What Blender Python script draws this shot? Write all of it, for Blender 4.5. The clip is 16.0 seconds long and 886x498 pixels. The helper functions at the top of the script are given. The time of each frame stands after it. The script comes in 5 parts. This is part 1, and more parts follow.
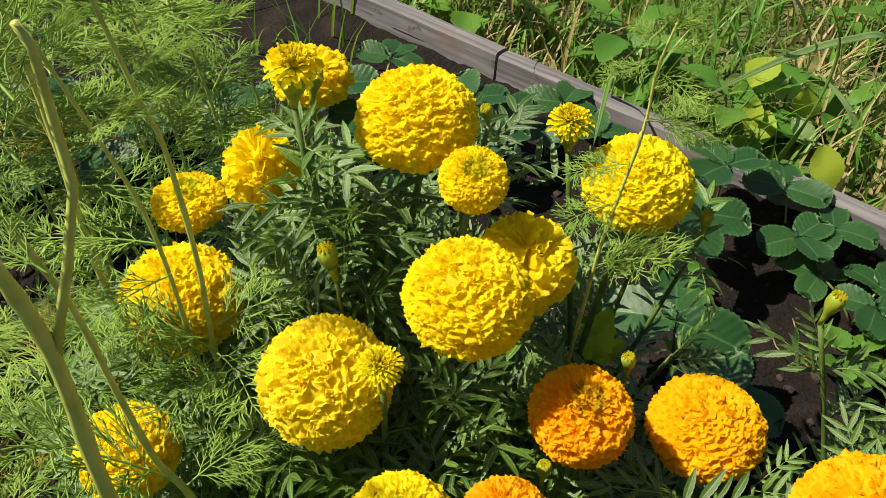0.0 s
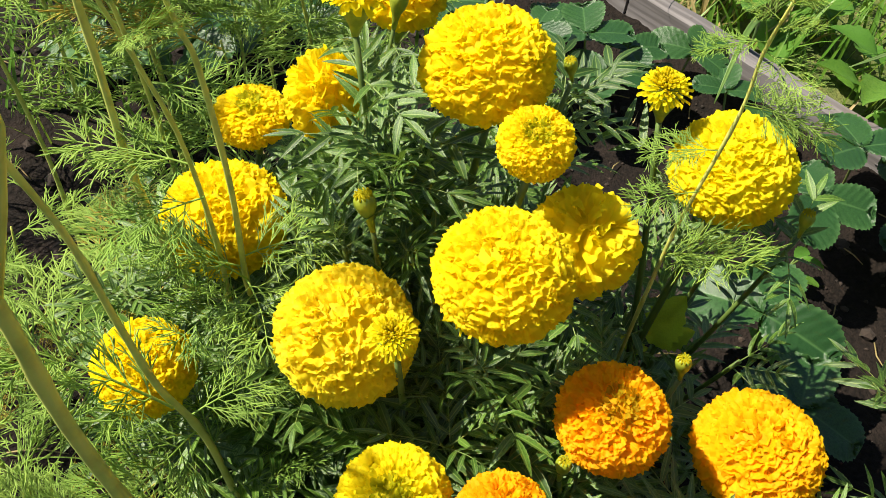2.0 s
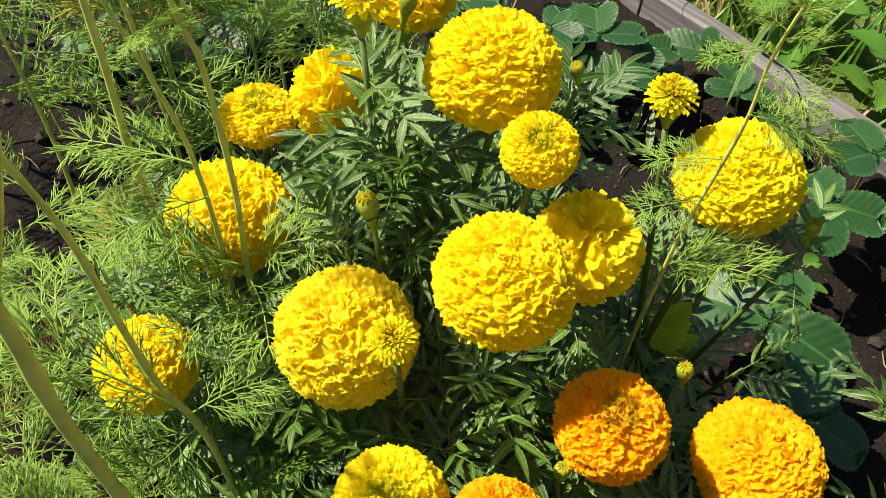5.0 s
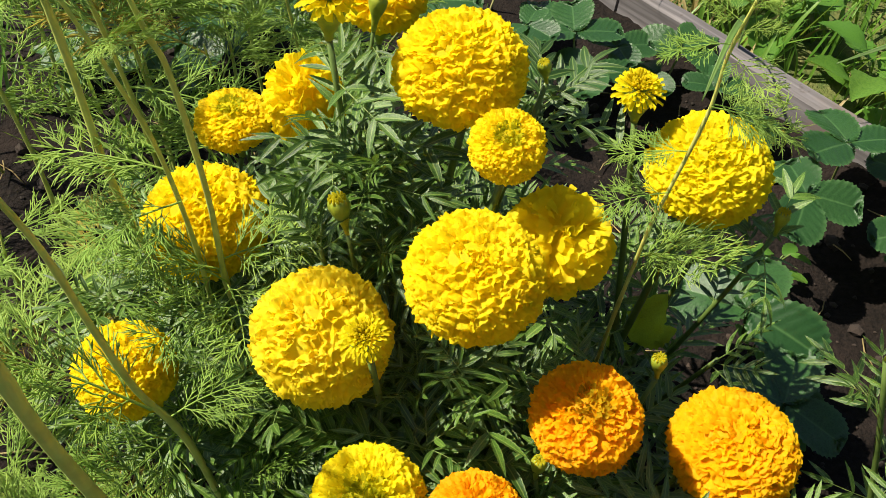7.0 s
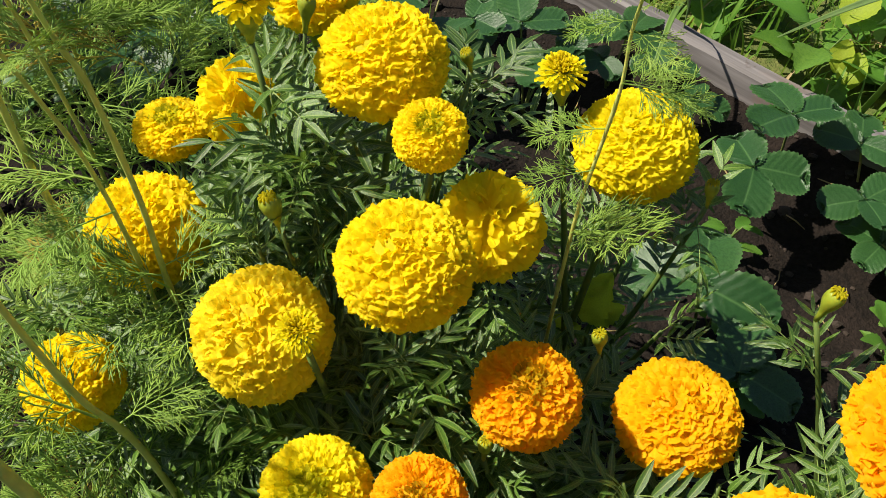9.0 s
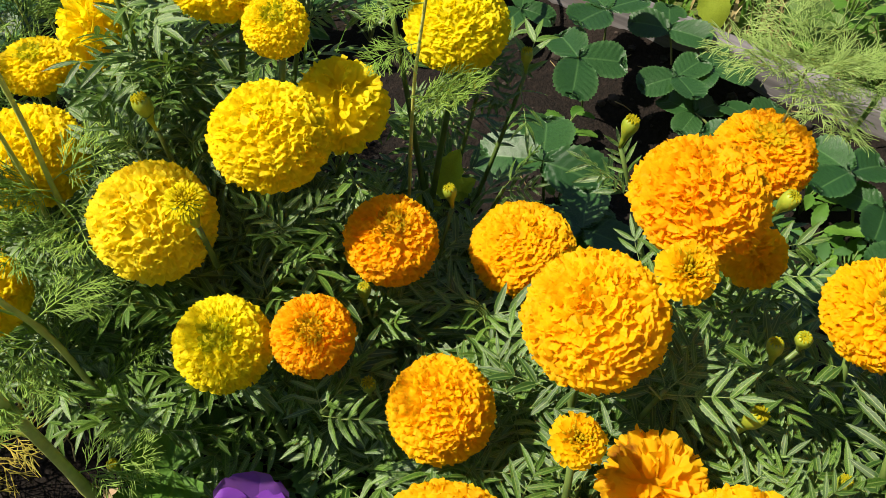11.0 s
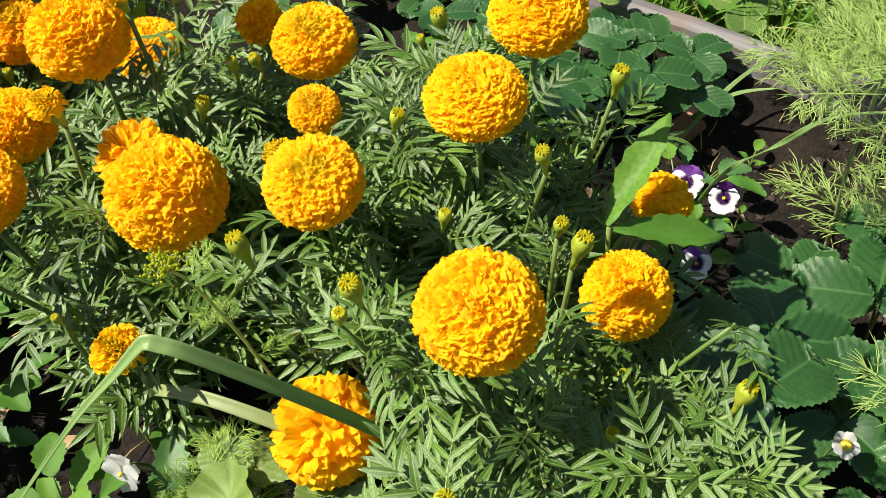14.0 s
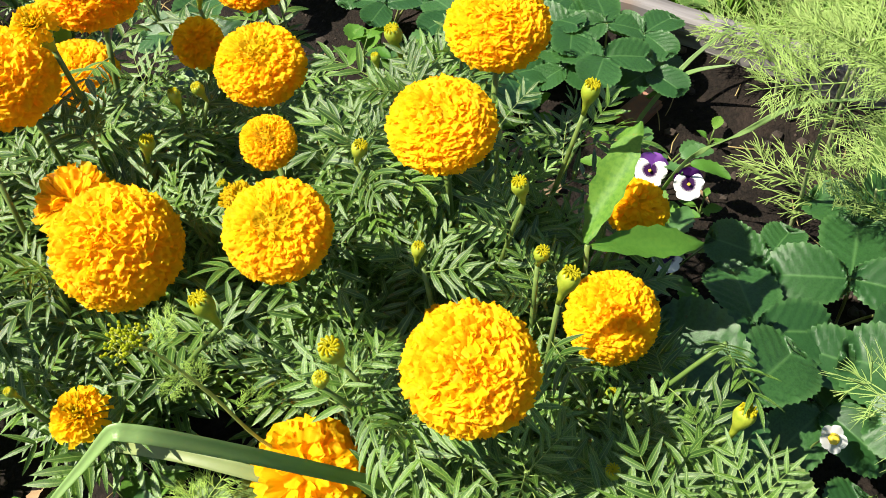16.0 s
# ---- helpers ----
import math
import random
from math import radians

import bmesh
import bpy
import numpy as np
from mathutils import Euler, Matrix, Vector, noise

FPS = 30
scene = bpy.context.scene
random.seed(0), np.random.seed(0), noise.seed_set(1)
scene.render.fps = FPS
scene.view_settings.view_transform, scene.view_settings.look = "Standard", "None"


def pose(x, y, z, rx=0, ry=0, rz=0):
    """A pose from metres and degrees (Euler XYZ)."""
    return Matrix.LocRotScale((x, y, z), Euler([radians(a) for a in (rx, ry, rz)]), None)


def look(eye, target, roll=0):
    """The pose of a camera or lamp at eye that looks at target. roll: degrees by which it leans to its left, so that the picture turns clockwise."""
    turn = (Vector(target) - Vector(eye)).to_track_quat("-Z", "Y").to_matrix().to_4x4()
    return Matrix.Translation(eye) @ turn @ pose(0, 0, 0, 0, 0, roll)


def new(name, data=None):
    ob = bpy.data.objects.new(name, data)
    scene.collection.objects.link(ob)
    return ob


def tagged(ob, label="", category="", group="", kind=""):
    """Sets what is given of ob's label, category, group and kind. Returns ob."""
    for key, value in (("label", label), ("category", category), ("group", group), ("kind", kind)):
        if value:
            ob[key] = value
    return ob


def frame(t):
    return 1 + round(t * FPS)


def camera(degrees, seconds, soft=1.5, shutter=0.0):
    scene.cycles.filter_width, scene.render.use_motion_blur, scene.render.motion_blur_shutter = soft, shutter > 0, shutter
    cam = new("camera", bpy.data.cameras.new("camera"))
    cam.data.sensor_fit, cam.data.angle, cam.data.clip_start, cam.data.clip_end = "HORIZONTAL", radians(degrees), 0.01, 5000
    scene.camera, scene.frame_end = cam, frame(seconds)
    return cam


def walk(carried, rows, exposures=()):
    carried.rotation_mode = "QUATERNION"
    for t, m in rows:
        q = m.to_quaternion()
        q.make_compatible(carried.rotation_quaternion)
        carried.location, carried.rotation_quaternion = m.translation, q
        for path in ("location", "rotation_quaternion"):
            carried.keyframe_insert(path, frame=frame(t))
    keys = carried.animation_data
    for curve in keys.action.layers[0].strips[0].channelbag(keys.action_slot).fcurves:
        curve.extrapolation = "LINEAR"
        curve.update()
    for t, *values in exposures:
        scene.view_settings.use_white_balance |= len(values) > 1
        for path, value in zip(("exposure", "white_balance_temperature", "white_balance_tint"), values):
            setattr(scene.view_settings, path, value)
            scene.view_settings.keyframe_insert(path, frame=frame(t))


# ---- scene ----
cam = camera(55.3, 16.0, soft=0.6)
METRES, EYE, TILT, LEAN, TURN = 1.0, 0.69, -40.0, -4.0, 0.0
ROWS = [
    (0.0, 0.0, 0.0, 0.0, -0.0, 0.0, 0.0),
    (0.5, 0.0313, 0.0292, 0.0061, 3.57, -2.35, -3.15),
    (1.0, 0.0347, 0.0605, 0.0243, 5.94, -4.18, -5.57),
    (1.5, 0.0362, 0.0467, 0.0229, 7.61, -5.55, -7.45),
    (2.0, 0.0393, 0.0493, 0.0305, 8.54, -6.53, -8.42),
    (2.5, 0.0421, 0.0522, 0.0365, 9.0, -6.92, -8.79),
    (3.0, 0.044, 0.0483, 0.0369, 9.26, -7.01, -8.98),
    (3.5, 0.0407, 0.0476, 0.0355, 9.53, -7.03, -9.16),
    (4.0, 0.0424, 0.0518, 0.038, 9.6, -6.99, -9.37),
    (6.5, 0.0466, 0.048, 0.0336, 9.07, -7.0, -8.68),
    (7.0, 0.057, 0.0475, 0.0366, 8.84, -6.8, -7.92),
    (7.5, 0.0844, 0.0508, 0.0347, 8.53, -6.25, -7.14),
    (8.0, 0.1042, 0.0484, 0.0343, 8.48, -5.67, -5.84),
    (10.5, 0.0636, 0.0117, 0.0159, 1.91, -8.52, 0.72),
    (11.0, 0.1128, -0.0489, -0.0247, -1.22, -8.6, 3.06),
    (11.5, 0.1909, -0.1036, -0.0726, -1.45, -8.19, 3.42),
    (12.0, 0.259, -0.1656, -0.1179, 0.34, -7.35, 3.1),
    (12.5, 0.3265, -0.2213, -0.1624, 2.27, -6.56, 3.22),
    (13.0, 0.381, -0.2668, -0.1964, 2.95, -6.03, 3.15),
    (13.5, 0.4295, -0.2805, -0.2171, 2.39, -6.31, 4.07),
    (14.0, 0.482, -0.2839, -0.2411, 0.75, -7.41, 5.64),
    (14.5, 0.509, -0.2911, -0.2545, -1.08, -8.92, 6.81),
    (15.0, 0.5186, -0.2939, -0.2479, -2.26, -9.72, 7.98),
    (15.5, 0.4983, -0.2713, -0.2203, -2.8, -10.08, 8.89),
    (16.0, 0.4699, -0.2467, -0.1923, -3.48, -10.69, 9.45),
]
walk(cam, [(t, pose(0, 0, EYE, TILT, LEAN, TURN) @ pose(METRES * x, METRES * y, METRES * z, 90 + pitch, roll, yaw)) for t, x, y, z, yaw, pitch, roll in ROWS],
     exposures=[(0.0, 0.65, 6550, 9), (1.5, 1.0, 6500, 10), (3.0, 1.0, 6500, 10), (6.5, 0.88, 6500, 11), (8.0, 0.70, 6500, 11), (10.5, 0.72, 6550, 10), (12.0, 0.74, 6550, 10), (12.5, 0.80, 6550, 10), (13.5, 1.04, 6450, 8), (14.0, 1.09, 6400, 9), (14.5, 1.30, 6250, 7), (16.0, 1.32, 6350, 8)])

# ---- world, sun, exposure ----
SUN_AZ, SUN_EL = radians(181), radians(52)
sun_dir = Vector((math.cos(SUN_AZ) * math.cos(SUN_EL), math.sin(SUN_AZ) * math.cos(SUN_EL), math.sin(SUN_EL)))
world = bpy.data.worlds.new("sky")
scene.world = world
world.use_nodes = True
wn, wl = world.node_tree.nodes, world.node_tree.links
sky = wn.new("ShaderNodeTexSky")
sky.sky_type, sky.sun_disc = "NISHITA", False
sky.sun_elevation = SUN_EL
sky.sun_rotation = math.pi / 2 - SUN_AZ
wn["Background"].inputs["Strength"].default_value = 0.050
wl.new(sky.outputs["Color"], wn["Background"].inputs["Color"])
sun = new("sun", bpy.data.lights.new("sun", "SUN"))
sun.data.energy, sun.data.angle, sun.data.color = 5.0, radians(0.6), (1.0, 0.91, 0.76)
sun.matrix_world = look(sun_dir * 20, (0, 0, 0))


# ---- materials ----
def nodes_of(name):
    m = bpy.data.materials.new(name)
    m.use_nodes = True
    t = m.node_tree
    return m, t, t.nodes, t.links, t.nodes["Principled BSDF"]


def mixed(t, a, b, fac, blend="MIX"):
    n = t.nodes.new("ShaderNodeMix")
    n.data_type, n.blend_type = "RGBA", blend
    for sock, v in ((n.inputs[0], fac), (n.inputs[6], a), (n.inputs[7], b)):
        if isinstance(v, bpy.types.NodeSocket):
            t.links.new(v, sock)
        elif isinstance(v, (int, float)):
            sock.default_value = v
        else:
            sock.default_value = (*v, 1)
    return n.outputs[2]


def ramped(t, value, lo, hi):
    n = t.nodes.new("ShaderNodeMapRange")
    n.inputs[1].default_value, n.inputs[2].default_value = lo, hi
    t.links.new(value, n.inputs[0])
    return n.outputs[0]


def noisy(t, scale, detail=3, coord="Object", rough=0.55):
    c = t.nodes.new("ShaderNodeTexCoord")
    n = t.nodes.new("ShaderNodeTexNoise")
    n.inputs["Scale"].default_value, n.inputs["Detail"].default_value, n.inputs["Roughness"].default_value = scale, detail, rough
    t.links.new(c.outputs[coord], n.inputs["Vector"])
    return n.outputs["Fac"]


def bumped(t, value, strength, dist, bsdf):
    b = t.nodes.new("ShaderNodeBump")
    b.inputs["Strength"].default_value, b.inputs["Distance"].default_value = strength, dist
    t.links.new(value, b.inputs["Height"])
    t.links.new(b.outputs["Normal"], bsdf.inputs["Normal"])
    return b.outputs["Normal"]


def leafy(name, a, b, gloss=0.45, spec=0.4, through_share=0.3, through_tint=(0.25, 0.42, 0.04), island=True, scale=60, spots=None, spot_at=0.68, bump=0.35, bump_scale=250, dist=0.0006, shade=0.74, rib=None, rib_wide=0.16):
    """A thin plant tissue: colour that varies from piece to piece and along the piece, some light passing through."""
    m, t, n, l, p = nodes_of(name)
    if island:
        r = n.new("ShaderNodeNewGeometry").outputs["Random Per Island"]
    else:
        r = n.new("ShaderNodeObjectInfo").outputs["Random"]
    c = mixed(t, a, b, r)
    dark = tuple(v * shade for v in a)
    c = mixed(t, c, dark, ramped(t, noisy(t, scale), 0.42, 0.72))
    if spots:
        c = mixed(t, c, spots, ramped(t, noisy(t, scale * 0.6, 4), spot_at, spot_at + 0.08))
    if rib:
        # paler midrib and margin, by the share of the way from the rib to the edge
        at = n.new("ShaderNodeAttribute")
        at.attribute_name = "across"
        c = mixed(t, c, rib, ramped(t, at.outputs["Fac"], 0.80, 1.25))
        c = mixed(t, rib, c, ramped(t, at.outputs["Fac"], -0.6 * rib_wide, rib_wide))
    l.new(c, p.inputs["Base Color"])
    p.inputs["Roughness"].default_value = gloss
    p.inputs["Specular IOR Level"].default_value = spec
    nor = bumped(t, noisy(t, bump_scale, 2), bump, dist, p)
    tr = n.new("ShaderNodeBsdfTranslucent")
    l.new(mixed(t, c, through_tint, 0.6), tr.inputs["Color"])
    l.new(nor, tr.inputs["Normal"])
    mx = n.new("ShaderNodeMixShader")
    mx.inputs[0].default_value = through_share
    l.new(p.outputs[0], mx.inputs[1])
    l.new(tr.outputs[0], mx.inputs[2])
    l.new(mx.outputs[0], n["Material Output"].inputs["Surface"])
    return m


def petal_material(name, a, b, tint, spots=None, spot_at=0.66):
    return leafy(name, a, b, gloss=0.6, spec=0.15, through_share=0.6, through_tint=tint, scale=45, spots=spots, spot_at=spot_at, bump=0.2, bump_scale=320, dist=0.0005, shade=0.9)


YEL = petal_material("petal_yellow", (0.94, 0.75, 0.008), (0.96, 0.82, 0.014), (0.98, 0.85, 0.010))
PALE = petal_material("petal_pale_yellow", (0.94, 0.77, 0.018), (0.96, 0.83, 0.045), (0.98, 0.86, 0.035))
LIME = petal_material("petal_lime_yellow", (0.89, 0.76, 0.010), (0.92, 0.82, 0.014), (0.95, 0.85, 0.014))
FADED = petal_material("petal_faded_yellow", (0.94, 0.77, 0.012), (0.95, 0.84, 0.020), (0.97, 0.86, 0.02), spots=(0.22, 0.09, 0.015), spot_at=0.66)
GOLD = petal_material("petal_golden", (0.96, 0.575, 0.005), (0.97, 0.645, 0.007), (0.98, 0.69, 0.006))
ORANGE = petal_material("petal_orange", (0.97, 0.52, 0.005), (0.975, 0.59, 0.006), (0.99, 0.65, 0.006))
RUST = petal_material("petal_withered", (0.93, 0.54, 0.008), (0.95, 0.62, 0.012), (0.97, 0.66, 0.012), spots=(0.25, 0.08, 0.01), spot_at=0.57)
DISC = petal_material("floret_green_yellow", (0.70, 0.58, 0.010), (0.80, 0.66, 0.012), (0.8, 0.7, 0.01))
DISC_DARK = petal_material("floret_olive", (0.45, 0.36, 0.012), (0.80, 0.50, 0.010), (0.85, 0.55, 0.01))
EYE_GREEN = petal_material("floret_green", (0.46, 0.46, 0.012), (0.70, 0.62, 0.012), (0.6, 0.6, 0.01))
UMBEL = petal_material("umbel_green_yellow", (0.42, 0.48, 0.025), (0.52, 0.54, 0.03), (0.5, 0.55, 0.02))
BUTTON = petal_material("floret_olive_yellow", (0.66, 0.50, 0.008), (0.74, 0.57, 0.012), (0.8, 0.6, 0.01))
LOBE = leafy("scalloped_leaf", (0.15, 0.25, 0.055), (0.24, 0.34, 0.08), gloss=0.45, through_share=0.3, island=False, scale=45)
CALYX = leafy("calyx_green", (0.29, 0.37, 0.03), (0.39, 0.44, 0.04), gloss=0.4, through_share=0.15, island=False, scale=120)
STEM = leafy("stem_green", (0.10, 0.17, 0.035), (0.15, 0.21, 0.05), gloss=0.45, through_share=0.05, island=False, scale=80)
BUD_TIP = petal_material("bud_tip_yellow", (0.54, 0.52, 0.015), (0.66, 0.58, 0.02), (0.7, 0.6, 0.01))
# rib tint: pale midrib, and margins lightened to carry their gloss highlights
LEAF = leafy("marigold_leaf", (0.022, 0.070, 0.008), (0.118, 0.240, 0.026), gloss=0.40, spec=0.65, through_share=0.2, island=False, rib=(0.33, 0.44, 0.11))
DILL = leafy("dill_frond", (0.32, 0.53, 0.09), (0.46, 0.64, 0.13), gloss=0.5, through_share=0.4, island=False, scale=25, through_tint=(0.4, 0.5, 0.05))
DILL_DRY = leafy("dill_frond_dry", (0.50, 0.46, 0.06), (0.52, 0.37, 0.06), gloss=0.6, through_share=0.3, island=True, scale=25, through_tint=(0.6, 0.45, 0.08))
DILL_PALE = leafy("dill_frond_pale", (0.40, 0.58, 0.15), (0.50, 0.66, 0.21), gloss=0.5, through_share=0.4, island=False, scale=25, through_tint=(0.4, 0.5, 0.12))
PALE_STALK = leafy("dill_stalk_pale", (0.27, 0.34, 0.14), (0.34, 0.39, 0.18), gloss=0.45, through_share=0.05, island=False, scale=70)
DILL_STALK = leafy("dill_stalk", (0.52, 0.56, 0.12), (0.60, 0.62, 0.16), gloss=0.4, through_share=0.05, island=False, scale=70)
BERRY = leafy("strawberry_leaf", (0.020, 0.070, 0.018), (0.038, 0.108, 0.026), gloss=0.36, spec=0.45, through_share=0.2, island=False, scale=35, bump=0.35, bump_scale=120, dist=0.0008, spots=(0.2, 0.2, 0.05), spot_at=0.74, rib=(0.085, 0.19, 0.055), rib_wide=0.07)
# paler copy with sunlight put into the leaf colour; also the yellowing leaf
BERRY_LIT_PALE = leafy("strawberry_leaf_lit_pale", (0.10, 0.19, 0.04), (0.16, 0.25, 0.055), gloss=0.42, spec=0.45, through_share=0.3, island=False, scale=35, bump=0.35, bump_scale=120, dist=0.0008, spots=(0.4, 0.33, 0.12), spot_at=0.62, rib=(0.26, 0.33, 0.11), rib_wide=0.07)
BERRY_STEM = leafy("petiole", (0.14, 0.20, 0.05), (0.22, 0.20, 0.07), gloss=0.5, through_share=0.05, island=False)
GRASS = leafy("grass_blade", (0.08, 0.21, 0.022), (0.20, 0.35, 0.045), gloss=0.42, through_share=0.35, scale=18, through_tint=(0.35, 0.5, 0.05))
STRAW = leafy("dry_grass", (0.42, 0.34, 0.14), (0.30, 0.22, 0.09), gloss=0.6, through_share=0.2, scale=18, through_tint=(0.5, 0.4, 0.15))
BLADE = leafy("broad_blade", (0.15, 0.27, 0.06), (0.21, 0.34, 0.08), gloss=0.42, through_share=0.3, island=False, scale=14)
LEEK = leafy("leek_blade", (0.26, 0.41, 0.14), (0.32, 0.47, 0.18), gloss=0.4, through_share=0.5, through_tint=(0.5, 0.68, 0.18), island=False, scale=14)
BLADE_PALE = leafy("broad_blade_pale", (0.25, 0.31, 0.11), (0.28, 0.33, 0.13), gloss=0.5, through_share=0.3, island=False, scale=14)
WEED = leafy("weed_leaf", (0.070, 0.19, 0.025), (0.15, 0.29, 0.040), gloss=0.45, spec=0.25, through_share=0.35, island=False, scale=30, shade=0.9)
LETTUCE = leafy("lime_leaf", (0.40, 0.54, 0.05), (0.48, 0.58, 0.06), gloss=0.45, through_share=0.55, island=False, scale=40, through_tint=(0.6, 0.7, 0.05))
WHITE_PETAL = petal_material("petal_white", (0.78, 0.78, 0.76), (0.82, 0.82, 0.80), (0.85, 0.85, 0.82))
LILAC = petal_material("petal_lilac", (0.20, 0.13, 0.36), (0.25, 0.16, 0.40), (0.4, 0.3, 0.6))
VIOLET = petal_material("petal_violet", (0.25, 0.08, 0.44), (0.30, 0.11, 0.50), (0.5, 0.2, 0.8))
DEEP_VIOLET = petal_material("petal_deep_violet", (0.045, 0.008, 0.09), (0.07, 0.012, 0.14), (0.1, 0.02, 0.2))
PINK_PALE = petal_material("petal_faded_pink", (0.62, 0.48, 0.52), (0.68, 0.52, 0.58), (0.7, 0.5, 0.6))
TAN = leafy("withered_petal", (0.45, 0.30, 0.17), (0.5, 0.35, 0.2), gloss=0.7, through_share=0.25, island=False, through_tint=(0.5, 0.35, 0.2))


def soil_material():
    m, t, n, l, p = nodes_of("soil")
    fine, broad = noisy(t, 160, 5), noisy(t, 14, 4)
    c = mixed(t, (0.006, 0.0045, 0.0035), (0.017, 0.012, 0.009), ramped(t, fine, 0.35, 0.7))
    c = mixed(t, c, (0.028, 0.019, 0.015), ramped(t, broad, 0.52, 0.75))
    # turf colour outside the bed's border
    co = n.new("ShaderNodeTexCoord")
    sep = n.new("ShaderNodeSeparateXYZ")
    l.new(co.outputs["Object"], sep.inputs[0])
    k = n.new("ShaderNodeMath")
    k.operation, k.inputs[1].default_value = "MULTIPLY", 0.834
    l.new(sep.outputs[0], k.inputs[0])
    s = n.new("ShaderNodeMath")
    s.operation = "ADD"
    l.new(k.outputs[0], s.inputs[0])
    l.new(sep.outputs[1], s.inputs[1])
    turf = mixed(t, (0.06, 0.10, 0.022), (0.15, 0.15, 0.05), ramped(t, noisy(t, 30, 5), 0.4, 0.65))
    c = mixed(t, c, turf, ramped(t, s.outputs[0], 1.385, 1.465))
    c = mixed(t, turf, c, ramped(t, s.outputs[0], -0.75, -0.6))
    l.new(c, p.inputs["Base Color"])
    p.inputs["Roughness"].default_value = 0.93
    p.inputs["Specular IOR Level"].default_value = 0.2
    bumped(t, noisy(t, 220, 6), 0.9, 0.006, p)
    return m


def clod_material():
    m, t, n, l, p = nodes_of("clod")
    r = n.new("ShaderNodeNewGeometry").outputs["Random Per Island"]
    c = mixed(t, (0.009, 0.007, 0.0055), (0.050, 0.033, 0.024), r)
    c = mixed(t, c, (0.03, 0.022, 0.016), ramped(t, noisy(t, 240, 4), 0.4, 0.7))
    l.new(c, p.inputs["Base Color"])
    p.inputs["Roughness"].default_value = 0.95
    bumped(t, noisy(t, 400, 4), 0.7, 0.002, p)
    return m


def board_material():
    m, t, n, l, p = nodes_of("weathered_wood")
    co = n.new("ShaderNodeTexCoord")
    mp = n.new("ShaderNodeMapping")
    mp.inputs["Scale"].default_value = (2.5, 60, 60)
    l.new(co.outputs["Object"], mp.inputs["Vector"])
    w = n.new("ShaderNodeTexNoise")
    w.inputs["Scale"].default_value, w.inputs["Detail"].default_value = 2.2, 6
    l.new(mp.outputs[0], w.inputs["Vector"])
    c = mixed(t, (0.10, 0.092, 0.092), (0.205, 0.192, 0.194), ramped(t, w.outputs["Fac"], 0.35, 0.68))
    c = mixed(t, c, (0.16, 0.11, 0.085), ramped(t, noisy(t, 9, 3), 0.58, 0.75))
    c = mixed(t, c, (0.07, 0.05, 0.04), ramped(t, noisy(t, 38, 5), 0.64, 0.74))
    l.new(c, p.inputs["Base Color"])
    p.inputs["Roughness"].default_value = 0.82
    bumped(t, w.outputs["Fac"], 0.3, 0.002, p)
    return m


def brick_material():
    m, t, n, l, p = nodes_of("brick_red")
    l.new(mixed(t, (0.30, 0.13, 0.085), (0.20, 0.12, 0.09), ramped(t, noisy(t, 90, 4), 0.4, 0.65)), p.inputs["Base Color"])
    p.inputs["Roughness"].default_value = 0.9
    bumped(t, noisy(t, 200, 4), 0.5, 0.002, p)
    return m


SOIL, CLOD, WOOD, BRICK = soil_material(), clod_material(), board_material(), brick_material()


# ---- mesh helpers ----
class Sheet:
    """Collects vertices and faces of one mesh."""

    def __init__(self):
        self.v, self.f, self.across = [], [], []

    def grid(self, rows):
        """rows: lists of points, all of one length."""
        o, w = len(self.v), len(rows[0])
        for r in rows:
            self.v.extend(tuple(q) for q in r)
        for i in range(len(rows) - 1):
            for j in range(w - 1):
                a = o + i * w + j
                self.f.append((a, a + 1, a + w + 1, a + w))

    def tube(self, pts, radii, sides=6, cap=True):
        pts = [Vector(q) for q in pts]
        o, k = len(self.v), len(pts)
        ref = None
        for i, q in enumerate(pts):
            d = (pts[min(i + 1, k - 1)] - pts[max(i - 1, 0)])
            d = d.normalized() if d.length > 1e-9 else Vector((0, 0, 1))
            if ref is None:
                ref = d.orthogonal().normalized()
            x = (ref - d * ref.dot(d)).normalized()
            ref = x
            y = d.cross(x)
            for s in range(sides):
                a = 2 * math.pi * s / sides
                self.v.append(tuple(q + (x * math.cos(a) + y * math.sin(a)) * radii[i]))
        for i in range(k - 1):
            for s in range(sides):
                a, b = o + i * sides + s, o + i * sides + (s + 1) % sides
                self.f.append((a, b, b + sides, a + sides))
        if cap:
            self.f.append(tuple(o + (k - 1) * sides + s for s in range(sides)))
            self.f.append(tuple(o + s for s in reversed(range(sides))))

    def lathe(self, prof, sides=12, ridge=0.0, m=None):
        """prof: (radius, height) from bottom to top; ridge: how far every second side stands out."""
        o = len(self.v)
        for r, z in prof:
            for s in range(sides):
                a = 2 * math.pi * s / sides
                q = Vector((math.cos(a) * r * (1 + ridge * (s % 2)), math.sin(a) * r * (1 + ridge * (s % 2)), z))
                self.v.append(tuple(m @ q if m else q))
        for i in range(len(prof) - 1):
            for s in range(sides):
                a, b = o + i * sides + s, o + i * sides + (s + 1) % sides
                self.f.append((a, b, b + sides, a + sides))
        self.f.append(tuple(o + s for s in reversed(range(sides))))
        self.f.append(tuple(o + (len(prof) - 1) * sides + s for s in range(sides)))

    def mesh(self, name, material, smooth=True):
        me = bpy.data.meshes.new(name)
        me.from_pydata(self.v, [], self.f)
        me.materials.append(material)
        if self.across:
            me.attributes.new("across", "FLOAT", "POINT").data.foreach_set("value", self.across)
        if smooth:
            me.polygons.foreach_set("use_smooth", [True] * len(me.polygons))
        me.update()
        return me


